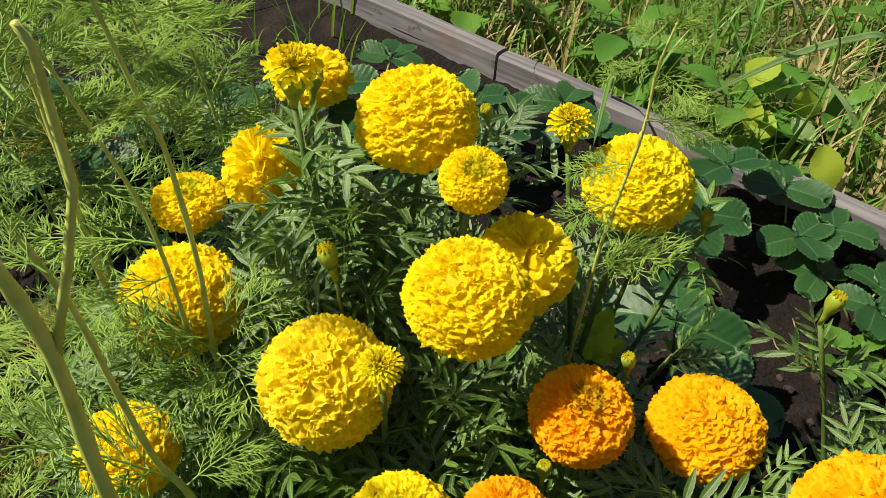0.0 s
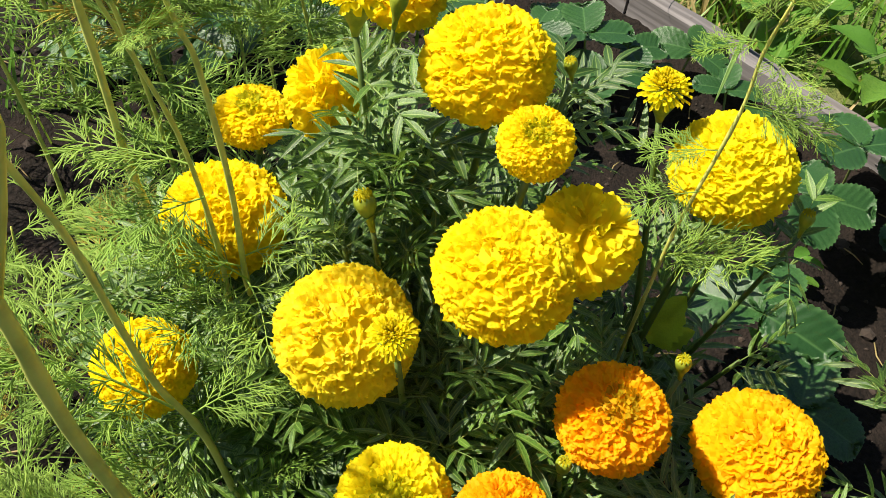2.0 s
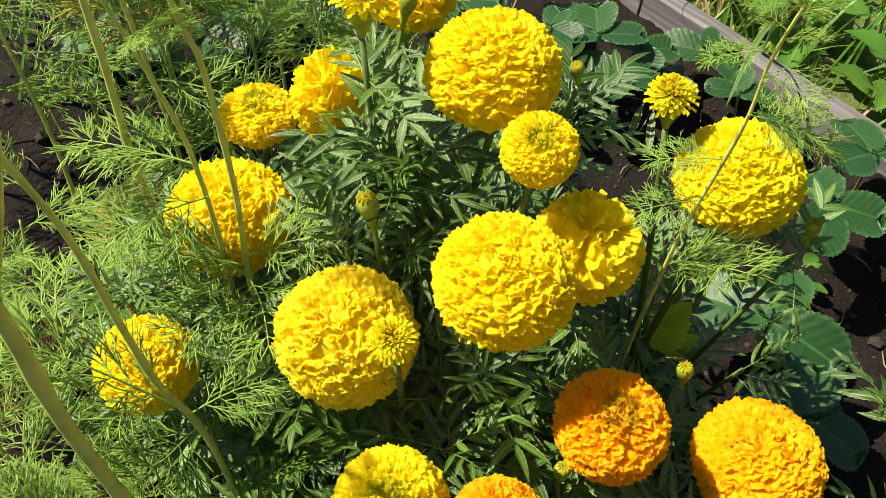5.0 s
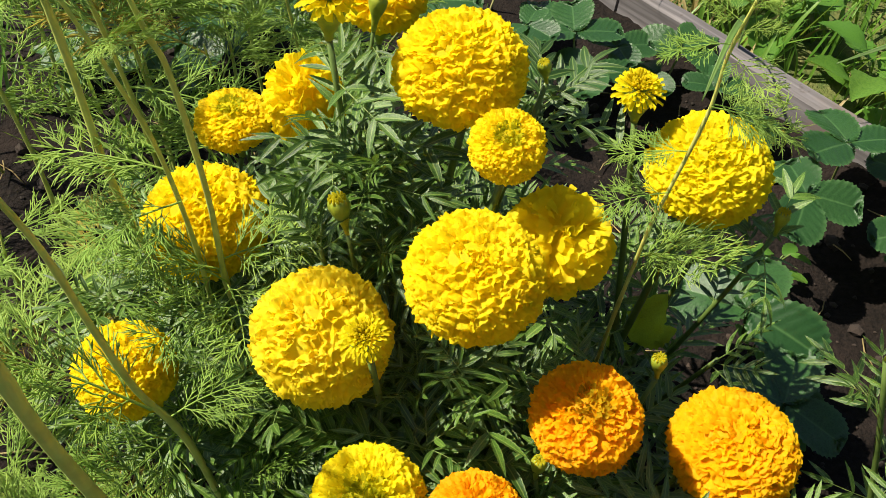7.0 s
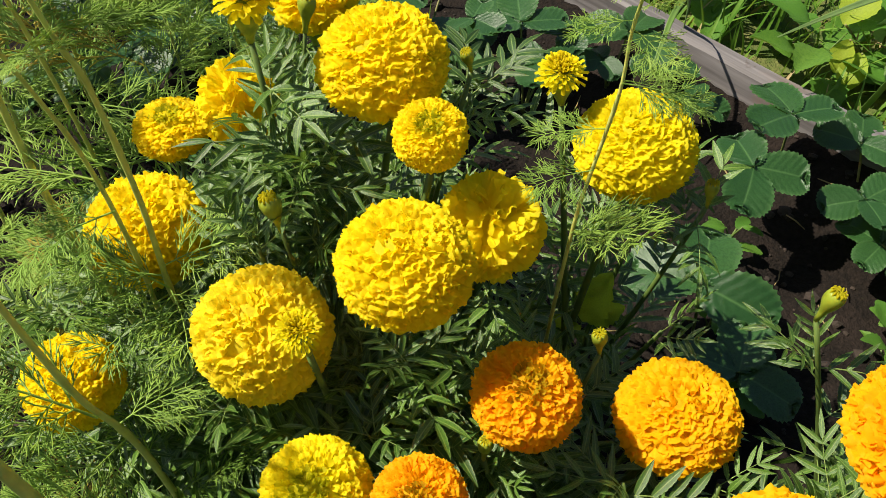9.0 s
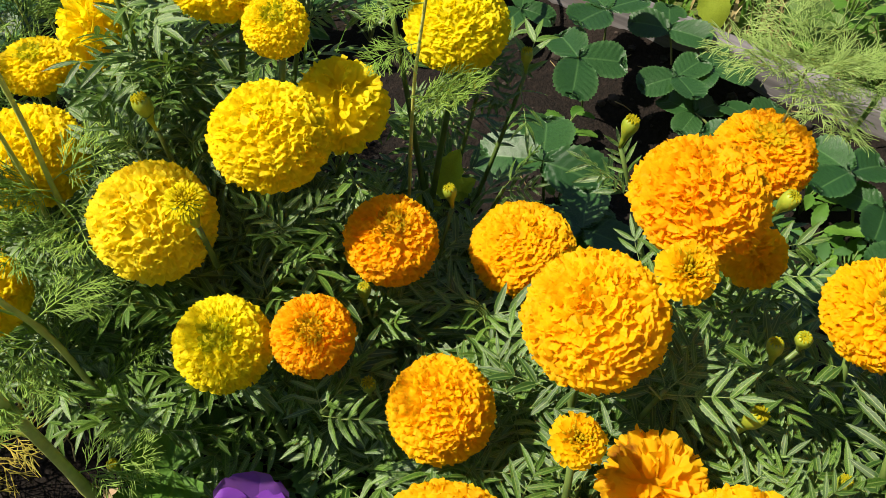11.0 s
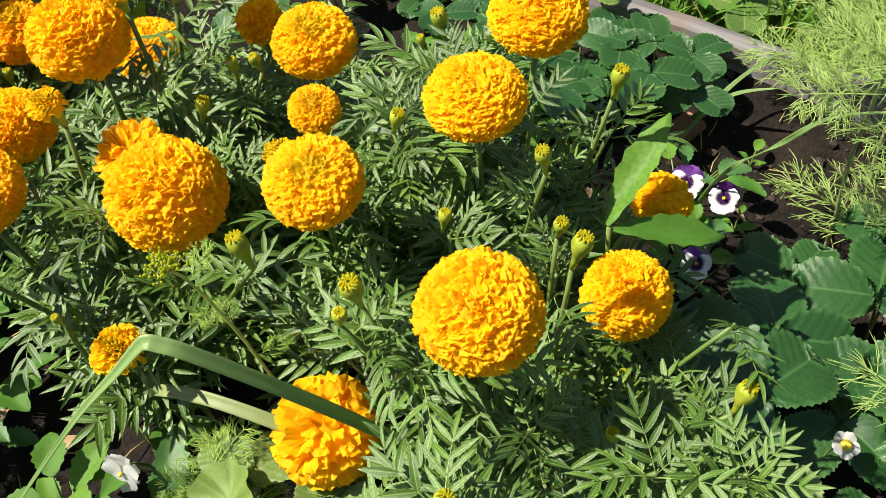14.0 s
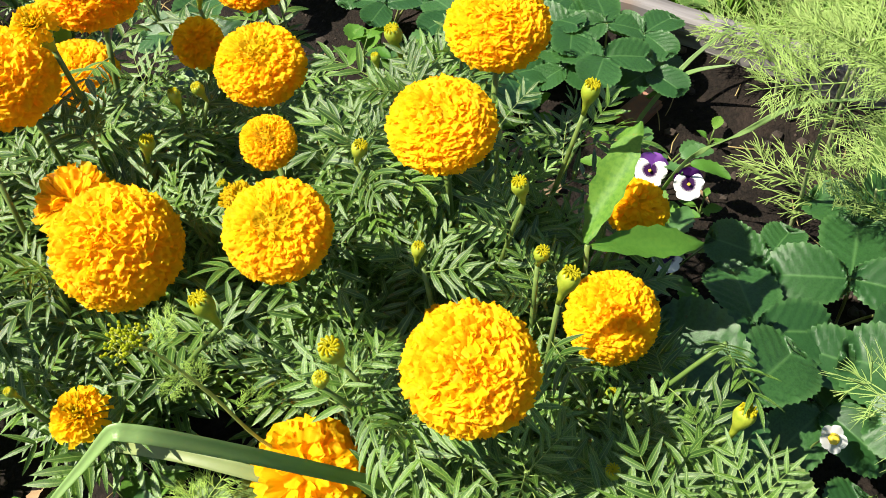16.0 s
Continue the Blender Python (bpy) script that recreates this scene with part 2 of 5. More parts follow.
def put(name, me, parent=None, m=None, label=""):
    """An object of the mesh me, at the pose m in the world, as a part of parent."""
    o = new(name, me)
    m = m or Matrix.Identity(4)
    if parent:
        o.parent = parent
        base = parent.matrix_basis.copy()
        up = parent.parent
        while up:
            base = up.matrix_basis @ base
            up = up.parent
        m = base.inverted() @ m
    o.matrix_basis = m
    return tagged(o, label) if label else o


def thing(name, place, label, category, group="", me=None):
    o = new(name, me)
    o.matrix_basis = Matrix.Translation(place)
    return tagged(o, label, category, group)


def facing(place, axis, spin=0.0, scale=1.0):
    """A pose at place whose z is axis."""
    q = Vector(axis).normalized().to_track_quat("Z", "Y").to_matrix().to_4x4()
    return Matrix.Translation(place) @ q @ Matrix.Rotation(spin, 4, "Z") @ Matrix.Scale(scale, 4)


def along(place, way, up=(0, 0, 1), scale=1.0):
    """A pose at place whose x is way, with z near up."""
    x = Vector(way).normalized()
    y = Vector(up).cross(x)
    y = y.normalized() if y.length > 1e-6 else x.orthogonal().normalized()
    z = x.cross(y)
    return Matrix.Translation(place) @ Matrix((x, y, z)).transposed().to_4x4() @ Matrix.Scale(scale, 4)


def bezier(a, b, c, n):
    a, b, c = Vector(a), Vector(b), Vector(c)
    return [a * (1 - t) ** 2 + b * 2 * t * (1 - t) + c * t * t for t in [i / (n - 1) for i in range(n)]]


# ---- ground and border ----
def ground_height(x, y):
    h = 0.012 * noise.noise((x * 9, y * 9, 0.3)) + 0.006 * noise.noise((x * 30, y * 30, 2.1)) - 0.004
    d = (1.355 - 0.834 * x - y) * 0.768
    h += 0.045 * min(1.0, max(0.0, 1 - (d - 0.03) / 0.14)) ** 1.3 if d > -0.02 else 0.03
    return h * max(0.0, 1 - max(0, math.hypot(x - 0.3, y - 0.4) - 2.0) / 3)


def build_ground():
    def axis(lo, hi, step):
        near = np.arange(lo, hi + 1e-6, step)
        far = np.array([0.15, 0.4, 1, 2.5, 6, 15, 40, 120, 400, 1500])
        return np.concatenate([lo - far[::-1], near, hi + far])
    xs, ys = axis(-0.9, 1.5, 0.014), axis(-0.6, 1.6, 0.014)
    s = Sheet()
    s.grid([[(x, y, ground_height(x, y)) for x in xs] for y in ys])
    g = new("ground", s.mesh("ground", SOIL))
    tagged(g, "dark crumbly garden soil running out into rough turf", "ground", kind="structure")


def build_clods():
    rng = random.Random(5)
    s = Sheet()
    ball = bmesh.new()
    bmesh.ops.create_icosphere(ball, subdivisions=1, radius=1.0)
    vs = [v.co.copy() for v in ball.verts]
    fs = [tuple(v.index for v in f.verts) for f in ball.faces]
    ball.free()
    for _ in range(3800):
        x, y = rng.uniform(-0.75, 1.25), rng.uniform(-0.4, 1.25)
        if y > 1.31 - 0.834 * x:
            continue
        r = 0.0018 + 0.0085 * rng.random() ** 3.2
        o = len(s.v)
        z = ground_height(x, y) + r * 0.3
        for v in vs:
            k = r * (0.75 + 0.5 * rng.random())
            s.v.append((x + v.x * k, y + v.y * k, z + v.z * k * 0.75))
        s.f.extend(tuple(o + i for i in f) for f in fs)
    tagged(new("soil_clods", s.mesh("soil_clods", CLOD, False)), "small brown crumbs and clods of dry soil", "soil", kind="stuff")
    d = Sheet()
    for _ in range(420):
        x, y = rng.uniform(-0.7, 1.2), rng.uniform(-0.35, 1.2)
        if y > 1.30 - 0.834 * x:
            continue
        a, n = rng.uniform(0, 6.28), rng.uniform(0.01, 0.06)
        z = ground_height(x, y) + 0.006
        bend = rng.uniform(-0.4, 0.4)
        pts = [(x + math.cos(a + bend * k) * n * k, y + math.sin(a + bend * k) * n * k, z + 0.006 * k * rng.random()) for k in (0, 0.5, 1)]
        d.tube(pts, [0.0008, 0.0009, 0.0005], 4)
    tagged(new("dry_litter", d.mesh("dry_litter", STRAW)), "thin dry stalks and straw lying on the soil", "litter", kind="stuff")


BOARD_WAY = Vector((0.768, -0.6405, 0)).normalized()
BOARD_OUT = Vector((0.6405, 0.768, 0)).normalized()


def build_board(a, b, top, name_label):
    """A plank on edge; a and b lie on the outer top edge, in plan."""
    a, b = Vector((*a, 0)), Vector((*b, 0))
    way = (b - a).normalized()
    out = Vector((-way.y, way.x, 0))
    if out.dot(BOARD_OUT) < 0:
        out = -out
    rng = random.Random(int(a.x * 1000))
    n, th, low = 60, 0.032, -0.06
    L = (b - a).length
    s = Sheet()
    prof = [(-th, low), (-th, top - 0.004), (-th + 0.004, top), (-th * 0.5, top + 0.001), (-0.004, top), (0, top - 0.004), (0, low)]
    rows = []
    for i in range(n + 1):
        u = L * i / n
        wob = 0.0025 * noise.noise((u * 5, 1, a.x)) + 0.0015 * noise.noise((u * 22, 3, a.y))
        rows.append([(u, d + wob * 0.6, z + (wob if z > 0 else 0)) for d, z in prof])
    s.grid(rows)
    for r in (rows[0], rows[-1]):
        o = len(s.v)
        s.v.extend(r)
        s.f.append(tuple(range(o, o + len(r))))
    # a few splits along the upper edge
    for _ in range(16):
        u, z = rng.uniform(0.05, L - 0.1), top - rng.uniform(0.012, 0.06)
        d = -th - 0.0006
        s.tube([(u, d, z), (u + 0.03, d, z + 0.001), (u + 0.07, d, z)], [0.0006, 0.0012, 0.0004], 4)
    o = new("border_plank", s.mesh("border_plank", WOOD, False))
    x = way
    o.matrix_basis = Matrix.Translation(a) @ Matrix((x, out, Vector((0, 0, 1)))).transposed().to_4x4()
    tagged(o, name_label, "garden border", "planks edging the bed")


build_ground()
build_clods()
build_board((-0.95, 2.147), (0.146, 1.233), 0.082, "weathered grey-brown plank on edge bordering the flower bed")
build_board((0.150, 1.230), (1.75, -0.105), 0.080, "weathered grey plank on edge bordering the flower bed")


# ---- turf ----
def blade(s, rng, x, y, z, length, width, lean, az, droop):
    w = Vector((math.cos(az), math.sin(az), 0))
    side = Vector((-w.y, w.x, 0))
    rows = []
    n = 4
    for i in range(n + 1):
        t = i / n
        q = Vector((x, y, z)) + w * length * (lean * t + droop * t * t) + Vector((0, 0, length * (t - 0.55 * droop * t * t)))
        k = width * (1 - t ** 1.6) * 0.5 + 0.0002
        rows.append([q - side * k, q + w * k * 0.35, q + side * k])
    s.grid(rows)


def build_turf():
    rng = random.Random(11)
    green, dry = Sheet(), Sheet()
    for _ in range(11000):
        u, d = rng.uniform(-1.3, 1.5), rng.random() ** 1.3 * 1.7 + 0.02
        q = Vector((0.4, 1.021, 0)) + BOARD_WAY * u + BOARD_OUT * d
        thick = noise.noise((q.x * 3.5, q.y * 3.5, 0))
        fade = min(1.0, (1.5 - abs(u - 0.1)) / 0.5, (1.75 - d) / 0.7)
        if rng.random() > (0.72 + thick * 0.8) * fade:
            continue
        hay = noise.noise((q.x * 2.2 + 7, q.y * 2.2, 4)) > 0.16 - 0.35 * min(1, max(0, (d - 0.2) / 0.5)) and rng.random() < 0.5
        L = rng.uniform(0.06, 0.17) * (1 + 0.5 * max(0, thick)) * (0.75 if d < 0.05 else 1.0)
        blade(dry if hay or rng.random() < 0.05 else green, rng, q.x, q.y, ground_height(q.x, q.y), L * (0.6 if d < 0.07 else 1.0), rng.uniform(0.003, 0.0085), rng.uniform(0, 0.5), rng.uniform(0, 6.283) if d > 0.12 else rng.uniform(-0.9, 2.6), rng.uniform(0.05, 0.7))
    tagged(new("turf_grass", green.mesh("turf_grass", GRASS)), "rough uncut green grass beyond the plank", "grass", kind="stuff")
    tagged(new("dry_grass", dry.mesh("dry_grass", STRAW)), "dry straw-coloured grass mixed into the turf", "grass", kind="stuff")
    # sparse grass and weeds at the far end of the bed
    s = Sheet()
    for _ in range(420):
        x, y = rng.uniform(-0.95, 0.05), rng.uniform(0.62, 1.6)
        if y > 1.31 - 0.834 * x or noise.noise((x * 5, y * 5, 9)) < 0.0:
            continue
        blade(s, rng, x, y, ground_height(x, y), rng.uniform(0.07, 0.24), rng.uniform(0.003, 0.006), rng.uniform(0, 0.4), rng.uniform(0, 6.283), rng.uniform(0.05, 0.6))
    tagged(new("bed_grass", s.mesh("bed_grass", GRASS)), "grass growing between the dill in the bed", "grass", kind="stuff")


build_turf()


# ---- marigolds ----
GOLDEN = math.pi * (3 - math.sqrt(5))


def petal(s, rng, n, d, r0, L, W, bend, cup, ruffle, tip=0.15, nu=5, nv=4):
    """One ray floret: it leaves the head along n and curls over towards d."""
    side = n.cross(d)
    ph, fr = rng.uniform(0, 6.28), rng.uniform(2.2, 4.2)
    frill = rng.uniform(0.12, 0.26)
    rows = []
    for i in range(nv):
        v = i / (nv - 1)
        a = bend * v
        p = n * (r0 + L * math.sin(a) / bend) + d * (L * (1 - math.cos(a)) / bend)
        nn = n * -math.sin(a) + d * math.cos(a)
        tang = n * math.cos(a) + d * math.sin(a)
        w = W * (0.35 + 0.65 * math.sqrt(v))
        row = []
        for j in range(nu):
            u = 2 * j / (nu - 1) - 1
            row.append(p + side * (w * u) - nn * (cup * W * u * u * v) + nn * (ruffle * W * v * v * math.sin(fr * u + ph)) + nn * (frill * W * v ** 2 * math.sin(6.8 * u + 2 * ph)) - tang * (tip * L * abs(u) ** 2.6 * v) + tang * (0.045 * L * v * math.sin(5 * u + ph)))
        rows.append(row)
    s.grid(rows)


def head_mesh(R, flat, seed, style, material):
    """A double flower head, z up from its middle. style: full, eye (tight small florets in the middle), loose (fewer, bigger, untidy)."""
    rng = random.Random(seed)
    s = Sheet()
    count = {"full": 700, "eye": 640, "loose": 200, "open": 150}[style]
    reach = math.cos(radians(118))
    for i in range(count):
        c = 1 - (i + 0.5) / count * (1 - reach)
        th = math.acos(c) + rng.uniform(-0.07, 0.07)
        az = i * GOLDEN + rng.uniform(-0.25, 0.25)
        if style == "eye" and th < 0.36:
            continue
        n = Vector((math.sin(th) * math.cos(az), math.sin(th) * math.sin(az), math.cos(th)))
        d = Vector((math.cos(th) * math.cos(az), math.cos(th) * math.sin(az), -math.sin(th)))
        turn = rng.uniform(-1.0, 1.0) if th > 0.5 else rng.uniform(-1.8, 1.8)
        d = Matrix.Rotation(turn, 3, n) @ d
        small = 1.0
        if style == "eye":
            small = min(1.0, 0.42 + 0.58 * (th - 0.34) / 0.7)
        elif th < 0.7:
            small = 0.7 + 0.3 * th / 0.7
        big = 1.3 if style == "loose" else 1.0
        L = R * 0.21 * rng.uniform(0.85, 1.15) * (0.75 + 0.25 * small)
        W = R * (0.15 if style != "eye" else 0.13) * rng.uniform(0.8, 1.25) * small * big
        r0 = R * rng.uniform(0.83, 0.88)
        if style == "eye" and th < 0.9:
            r0 *= 0.95
        bend = rng.uniform(0.45, 1.25) if th > 0.4 else rng.uniform(0.3, 1.1)
        if style == "loose":
            bend = rng.uniform(0.3, 1.4)
            r0 *= 0.74
            L *= 2.1
        petal(s, rng, n, d, r0, L, W, bend, rng.uniform(-0.15, 0.25), rng.uniform(0.16, 0.38), tip=rng.uniform(0.10, 0.26), nu=9, nv=5)
        if style == "open":
            s.v = s.v[:len(s.v) - 45]
            s.f = s.f[:len(s.f) - 32]
            petal(s, rng, n, d, R * 0.40, R * rng.uniform(0.45, 0.64), R * rng.uniform(0.10, 0.16), rng.uniform(0.3, 1.3), rng.uniform(-0.2, 0.5), rng.uniform(0.35, 0.7), tip=rng.uniform(0.1, 0.3), nu=9, nv=5)
    core = []
    for i in range(8):
        a = math.pi * (i + 0.02) / 7.1
        k = R * (0.95 if style == "full" else 0.84 if style == "eye" else 0.62 if style == "loose" else 0.42)
        core.append([(k * math.sin(a) * math.cos(b), k * math.sin(a) * math.sin(b), k * math.cos(a)) for b in [2 * math.pi * j / 12 for j in range(13)]])
    s.grid(core)
    s.v = [(x, y, z * flat if z > 0 else z * flat * 0.9) for x, y, z in s.v]
    return s.mesh("petals", material)


def eye_mesh(R, flat, seed, material):
    """The tight florets in the middle of a head."""
    rng = random.Random(seed + 77)
    s = Sheet()
    for i in range(70):
        th = 0.40 * math.sqrt((i + 0.5) / 70) + rng.uniform(-0.03, 0.03)
        az = i * GOLDEN + rng.uniform(-0.4, 0.4)
        n = Vector((math.sin(th) * math.cos(az), math.sin(th) * math.sin(az), math.cos(th)))
        d = Matrix.Rotation(rng.uniform(-1.5, 1.5), 3, n) @ Vector((math.cos(th) * math.cos(az), math.cos(th) * math.sin(az), -math.sin(th)))
        petal(s, rng, n, d, R * 0.68, R * rng.uniform(0.22, 0.30) * (0.7 + 0.8 * th), R * rng.uniform(0.04, 0.07), rng.uniform(0.3, 1.3), rng.uniform(0.3, 1.0), 0.3, nu=3, nv=3)
    s.v = [(x, y, z * flat) for x, y, z in s.v]
    return s.mesh("floret_disc", material)


def young_mesh(R, seed, material, rays, slim=1.0):
    """The outer ring of a head that is just opening."""
    rng = random.Random(seed)
    s = Sheet()
    for i in range(rays):
        az = i * GOLDEN
        ring = (i + 0.5) / rays
        th = 0.28 + 1.25 * ring
        n = Vector((math.sin(th) * math.cos(az), math.sin(th) * math.sin(az), math.cos(th)))
        d = Vector((math.cos(th) * math.cos(az), math.cos(th) * math.sin(az), -math.sin(th)))
        d = Matrix.Rotation(rng.uniform(-0.5, 0.5), 3, n) @ d
        petal(s, rng, n, d, R * 0.36, R * rng.uniform(0.36, 0.46) * (0.7 + 0.6 * ring), R * rng.uniform(0.08, 0.13) * slim, rng.uniform(0.2, 0.6 + 0.7 * ring), rng.uniform(0.3, 0.9), 0.2, tip=0.1, nu=3, nv=4)
    return s.mesh("petals", material)


def young_disc_mesh(R, seed, material):
    rng = random.Random(seed + 3)
    s = Sheet()
    for i in range(60):
        th = 0.62 * math.sqrt((i + 0.5) / 60) + rng.uniform(-0.06, 0.06)
        az = i * GOLDEN + rng.uniform(-0.35, 0.35)
        n = Vector((math.sin(th) * math.cos(az), math.sin(th) * math.sin(az), math.cos(th)))
        k = R * (0.56 + 0.14 * min(1, th / 0.5)) * rng.uniform(0.86, 1.1)
        e = n + Vector((rng.uniform(-0.2, 0.2), rng.uniform(-0.2, 0.2), rng.uniform(-0.1, 0.1)))
        s.tube([n * R * 0.2, e * k * 0.9, e * k], [R * 0.025, R * 0.042, R * 0.03], 5)
    return s.mesh("floret_disc", material)


def calyx_mesh(R, flat, young=False):
    s = Sheet()
    h = -0.62 * R * flat
    k = min(0.42 * R, 0.0115)
    if young:
        h, k = -0.1 * R, 0.5 * R
    s.lathe([(0.0022, h - 0.026), (0.0034, h - 0.020), (k * 0.62, h - 0.013), (k, h - 0.004), (k * 1.08, h + 0.006)], 12, 0.06)
    return s.mesh("calyx", CALYX)


def bud_meshes(size, tip):
    """A ribbed green goblet on a stalk that swells towards it, and the ring of petal tips round its open mouth."""
    s = Sheet()
    s.lathe([(0.13, -1.9), (0.17, -1.3), (0.24, -0.85), (0.36, -0.5), (0.46, -0.15), (0.50, 0.15), (0.48, 0.42), (0.41, 0.66), (0.30, 0.74), (0.14, 0.62)], 16, 0.07)
    s.v = [(x * size, y * size, z * size * 0.86) for x, y, z in s.v]
    t = Sheet()
    n = 57
    for i in range(n):
        az, ring = i * GOLDEN, 0.30 + 0.70 * (i % 5) / 4
        r = 0.38 * ring
        x, y = math.cos(az) * r, math.sin(az) * r
        h = 0.62 + (0.10 + tip * 0.18) * (0.75 + 0.35 * ring) + 0.03 * (i % 2)
        lean = 0.80 if tip < 0.3 else 0.96
        t.tube([(x, y, 0.35), (x * 1.02, y * 1.02, h - 0.06), (x * lean, y * lean, h + 0.04)], [0.055, 0.06, 0.035], 5)
    t.v = [(x * size, y * size, z * size * 0.84) for x, y, z in t.v]
    return s.mesh("bud", CALYX), t.mesh("bud_tip", BUD_TIP)


def button_mesh(R, seed, material):
    """A head about to open: a low dome of short florets with a small hole in the middle."""
    rng = random.Random(seed + 9)
    s = Sheet()
    for i in range(230):
        th = 0.26 + 1.35 * (i + 0.5) / 230
        az = i * GOLDEN + rng.uniform(-0.2, 0.2)
        n = Vector((math.sin(th) * math.cos(az), math.sin(th) * math.sin(az), 0.75 * math.cos(th)))
        e = n + Vector((rng.uniform(-0.08, 0.08), rng.uniform(-0.08, 0.08), rng.uniform(-0.05, 0.08)))
        k = R * rng.uniform(0.9, 1.06)
        s.tube([n * R * 0.7, e * k * 0.95, e * k], [R * 0.05, R * 0.055, R * 0.035], 5)
    s.lathe([(0.5 * R, -0.2 * R), (0.84 * R, 0.0), (0.82 * R, 0.25 * R), (0.55 * R, 0.52 * R), (0.3 * R, 0.6 * R), (0.12 * R, 0.45 * R)], 14)
    return s.mesh("petals", material)


def leaflet(s, base, way, up, L, W, rng, curl):
    """One lance-shaped toothed leaflet with a folded midrib."""
    x = way.normalized()
    y = up.cross(x).normalized()
    z = x.cross(y)
    rows, n = [], 15
    tw = rng.uniform(-0.25, 0.25)
    for i in range(n + 1):
        t = i / n
        w = W * 0.5 * (math.sin(math.pi * min(1, t * 0.93 + 0.06) ** 0.8) ** 0.9) * (1.08 if i % 2 else 0.94)
        if i == n:
            w = 0.0002
        q = base + x * (L * t) - z * (curl * L * t * t)
        yy = y * math.cos(tw * t) + z * math.sin(tw * t)
        rows.append([q - yy * w + z * (w * 0.38), q, q + yy * w + z * (w * 0.38)])
    s.grid(rows)
    s.across += [1.0, 0.0, 1.0] * (n + 1)


def leaf_mesh(seed, pairs, arch, slim=1.0):
    """A pinnate marigold leaf, 1 long, along x."""
    rng = random.Random(seed)
    s = Sheet()
    pts = []
    for i in range(7):
        t = i / 6
        pts.append(Vector((t * 0.78, 0.015 * math.sin(3 * t + seed), 0.10 * t - arch * t * t)))
    s.tube(pts, [0.011 - 0.0012 * i for i in range(7)], 4)
    s.across = [0.0] * len(s.v)

    def on(t):
        k = t * 6
        i = min(5, int(k))
        return pts[i].lerp(pts[i + 1], k - i), (pts[i + 1] - pts[i]).normalized()
    for k in range(pairs):
        t = 0.22 + 0.70 * k / (pairs - 1)
        p, w = on(t)
        for sgn in (-1, 1):
            a = radians(rng.uniform(46, 70) - 16 * t) * sgn
            way = Matrix.Rotation(a, 3, "Z") @ w + Vector((0, 0, rng.uniform(-0.2, 0.4)))
            L = (0.29 + 0.17 * math.sin(math.pi * (0.25 + 0.6 * t))) * rng.uniform(0.88, 1.1)
            leaflet(s, p, way, Vector((0, 0, 1)), L, L * 0.235 * slim, rng, rng.uniform(0.05, 0.35))
    p, w = on(1.0)
    leaflet(s, p, w, Vector((0, 0, 1)), 0.38, 0.084 * slim, rng, rng.uniform(0.05, 0.3))
    return s.mesh("leaf", LEAF)


LEAVES = [leaf_mesh(40 + i, 3 + i % 2, (0.10, 0.22, 0.34, 0.05, 0.28, 0.16)[i], (1.0, 0.85, 0.72, 0.95, 0.8, 0.7)[i]) for i in range(6)]
SPROUTS = [leaf_mesh(60 + i, 4, (0.0, 0.08, 0.15)[i], 0.8) for i in range(3)]

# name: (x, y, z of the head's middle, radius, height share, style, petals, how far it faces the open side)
CLEAR = []  # spots that leaves keep off, on the sun's side too: (middle, radius)
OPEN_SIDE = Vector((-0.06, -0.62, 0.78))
# spots where other plants stand: (x, y, radius)
BARE = [(0.02, 0.14, 0.10), (0.07, 0.06, 0.07), (0.60, -0.22, 0.07), (0.35, -0.10, 0.08), (0.24, -0.03, 0.05), (0.40, -0.07, 0.05), (0.80, 0.25, 0.12), (0.79, -0.02, 0.08), (0.30, 0.50, 0.07), (0.75, -0.09, 0.05), (0.02, 0.20, 0.06), (-0.04, 0.17, 0.08), (0.10, 0.02, 0.07), (0.288, 0.375, 0.032)]


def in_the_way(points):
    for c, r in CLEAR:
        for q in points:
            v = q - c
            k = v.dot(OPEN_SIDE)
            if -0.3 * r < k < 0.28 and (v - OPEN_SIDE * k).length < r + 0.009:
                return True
            # leaves towards the sun are left out so that no shadow reaches the head
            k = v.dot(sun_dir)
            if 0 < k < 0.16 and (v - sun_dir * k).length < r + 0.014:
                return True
            if v.length < r * 1.05:
                return True
    q = points[2]
    return any((q.x - x) ** 2 + (q.y - y) ** 2 < r * r for x, y, r in BARE)


def add_leaf(plant, rng, place, way, size, sprout=False):
    way = way.normalized()
    pts = [place + way * size * k for k in (0.35, 0.7, 1.0)]
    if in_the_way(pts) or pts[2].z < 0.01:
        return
    up = Vector((rng.uniform(-0.75, 0.35), rng.uniform(-0.75, 0.3), 1))
    put("leaf", rng.choice(SPROUTS if sprout else LEAVES), plant, along(place, way, up, size))


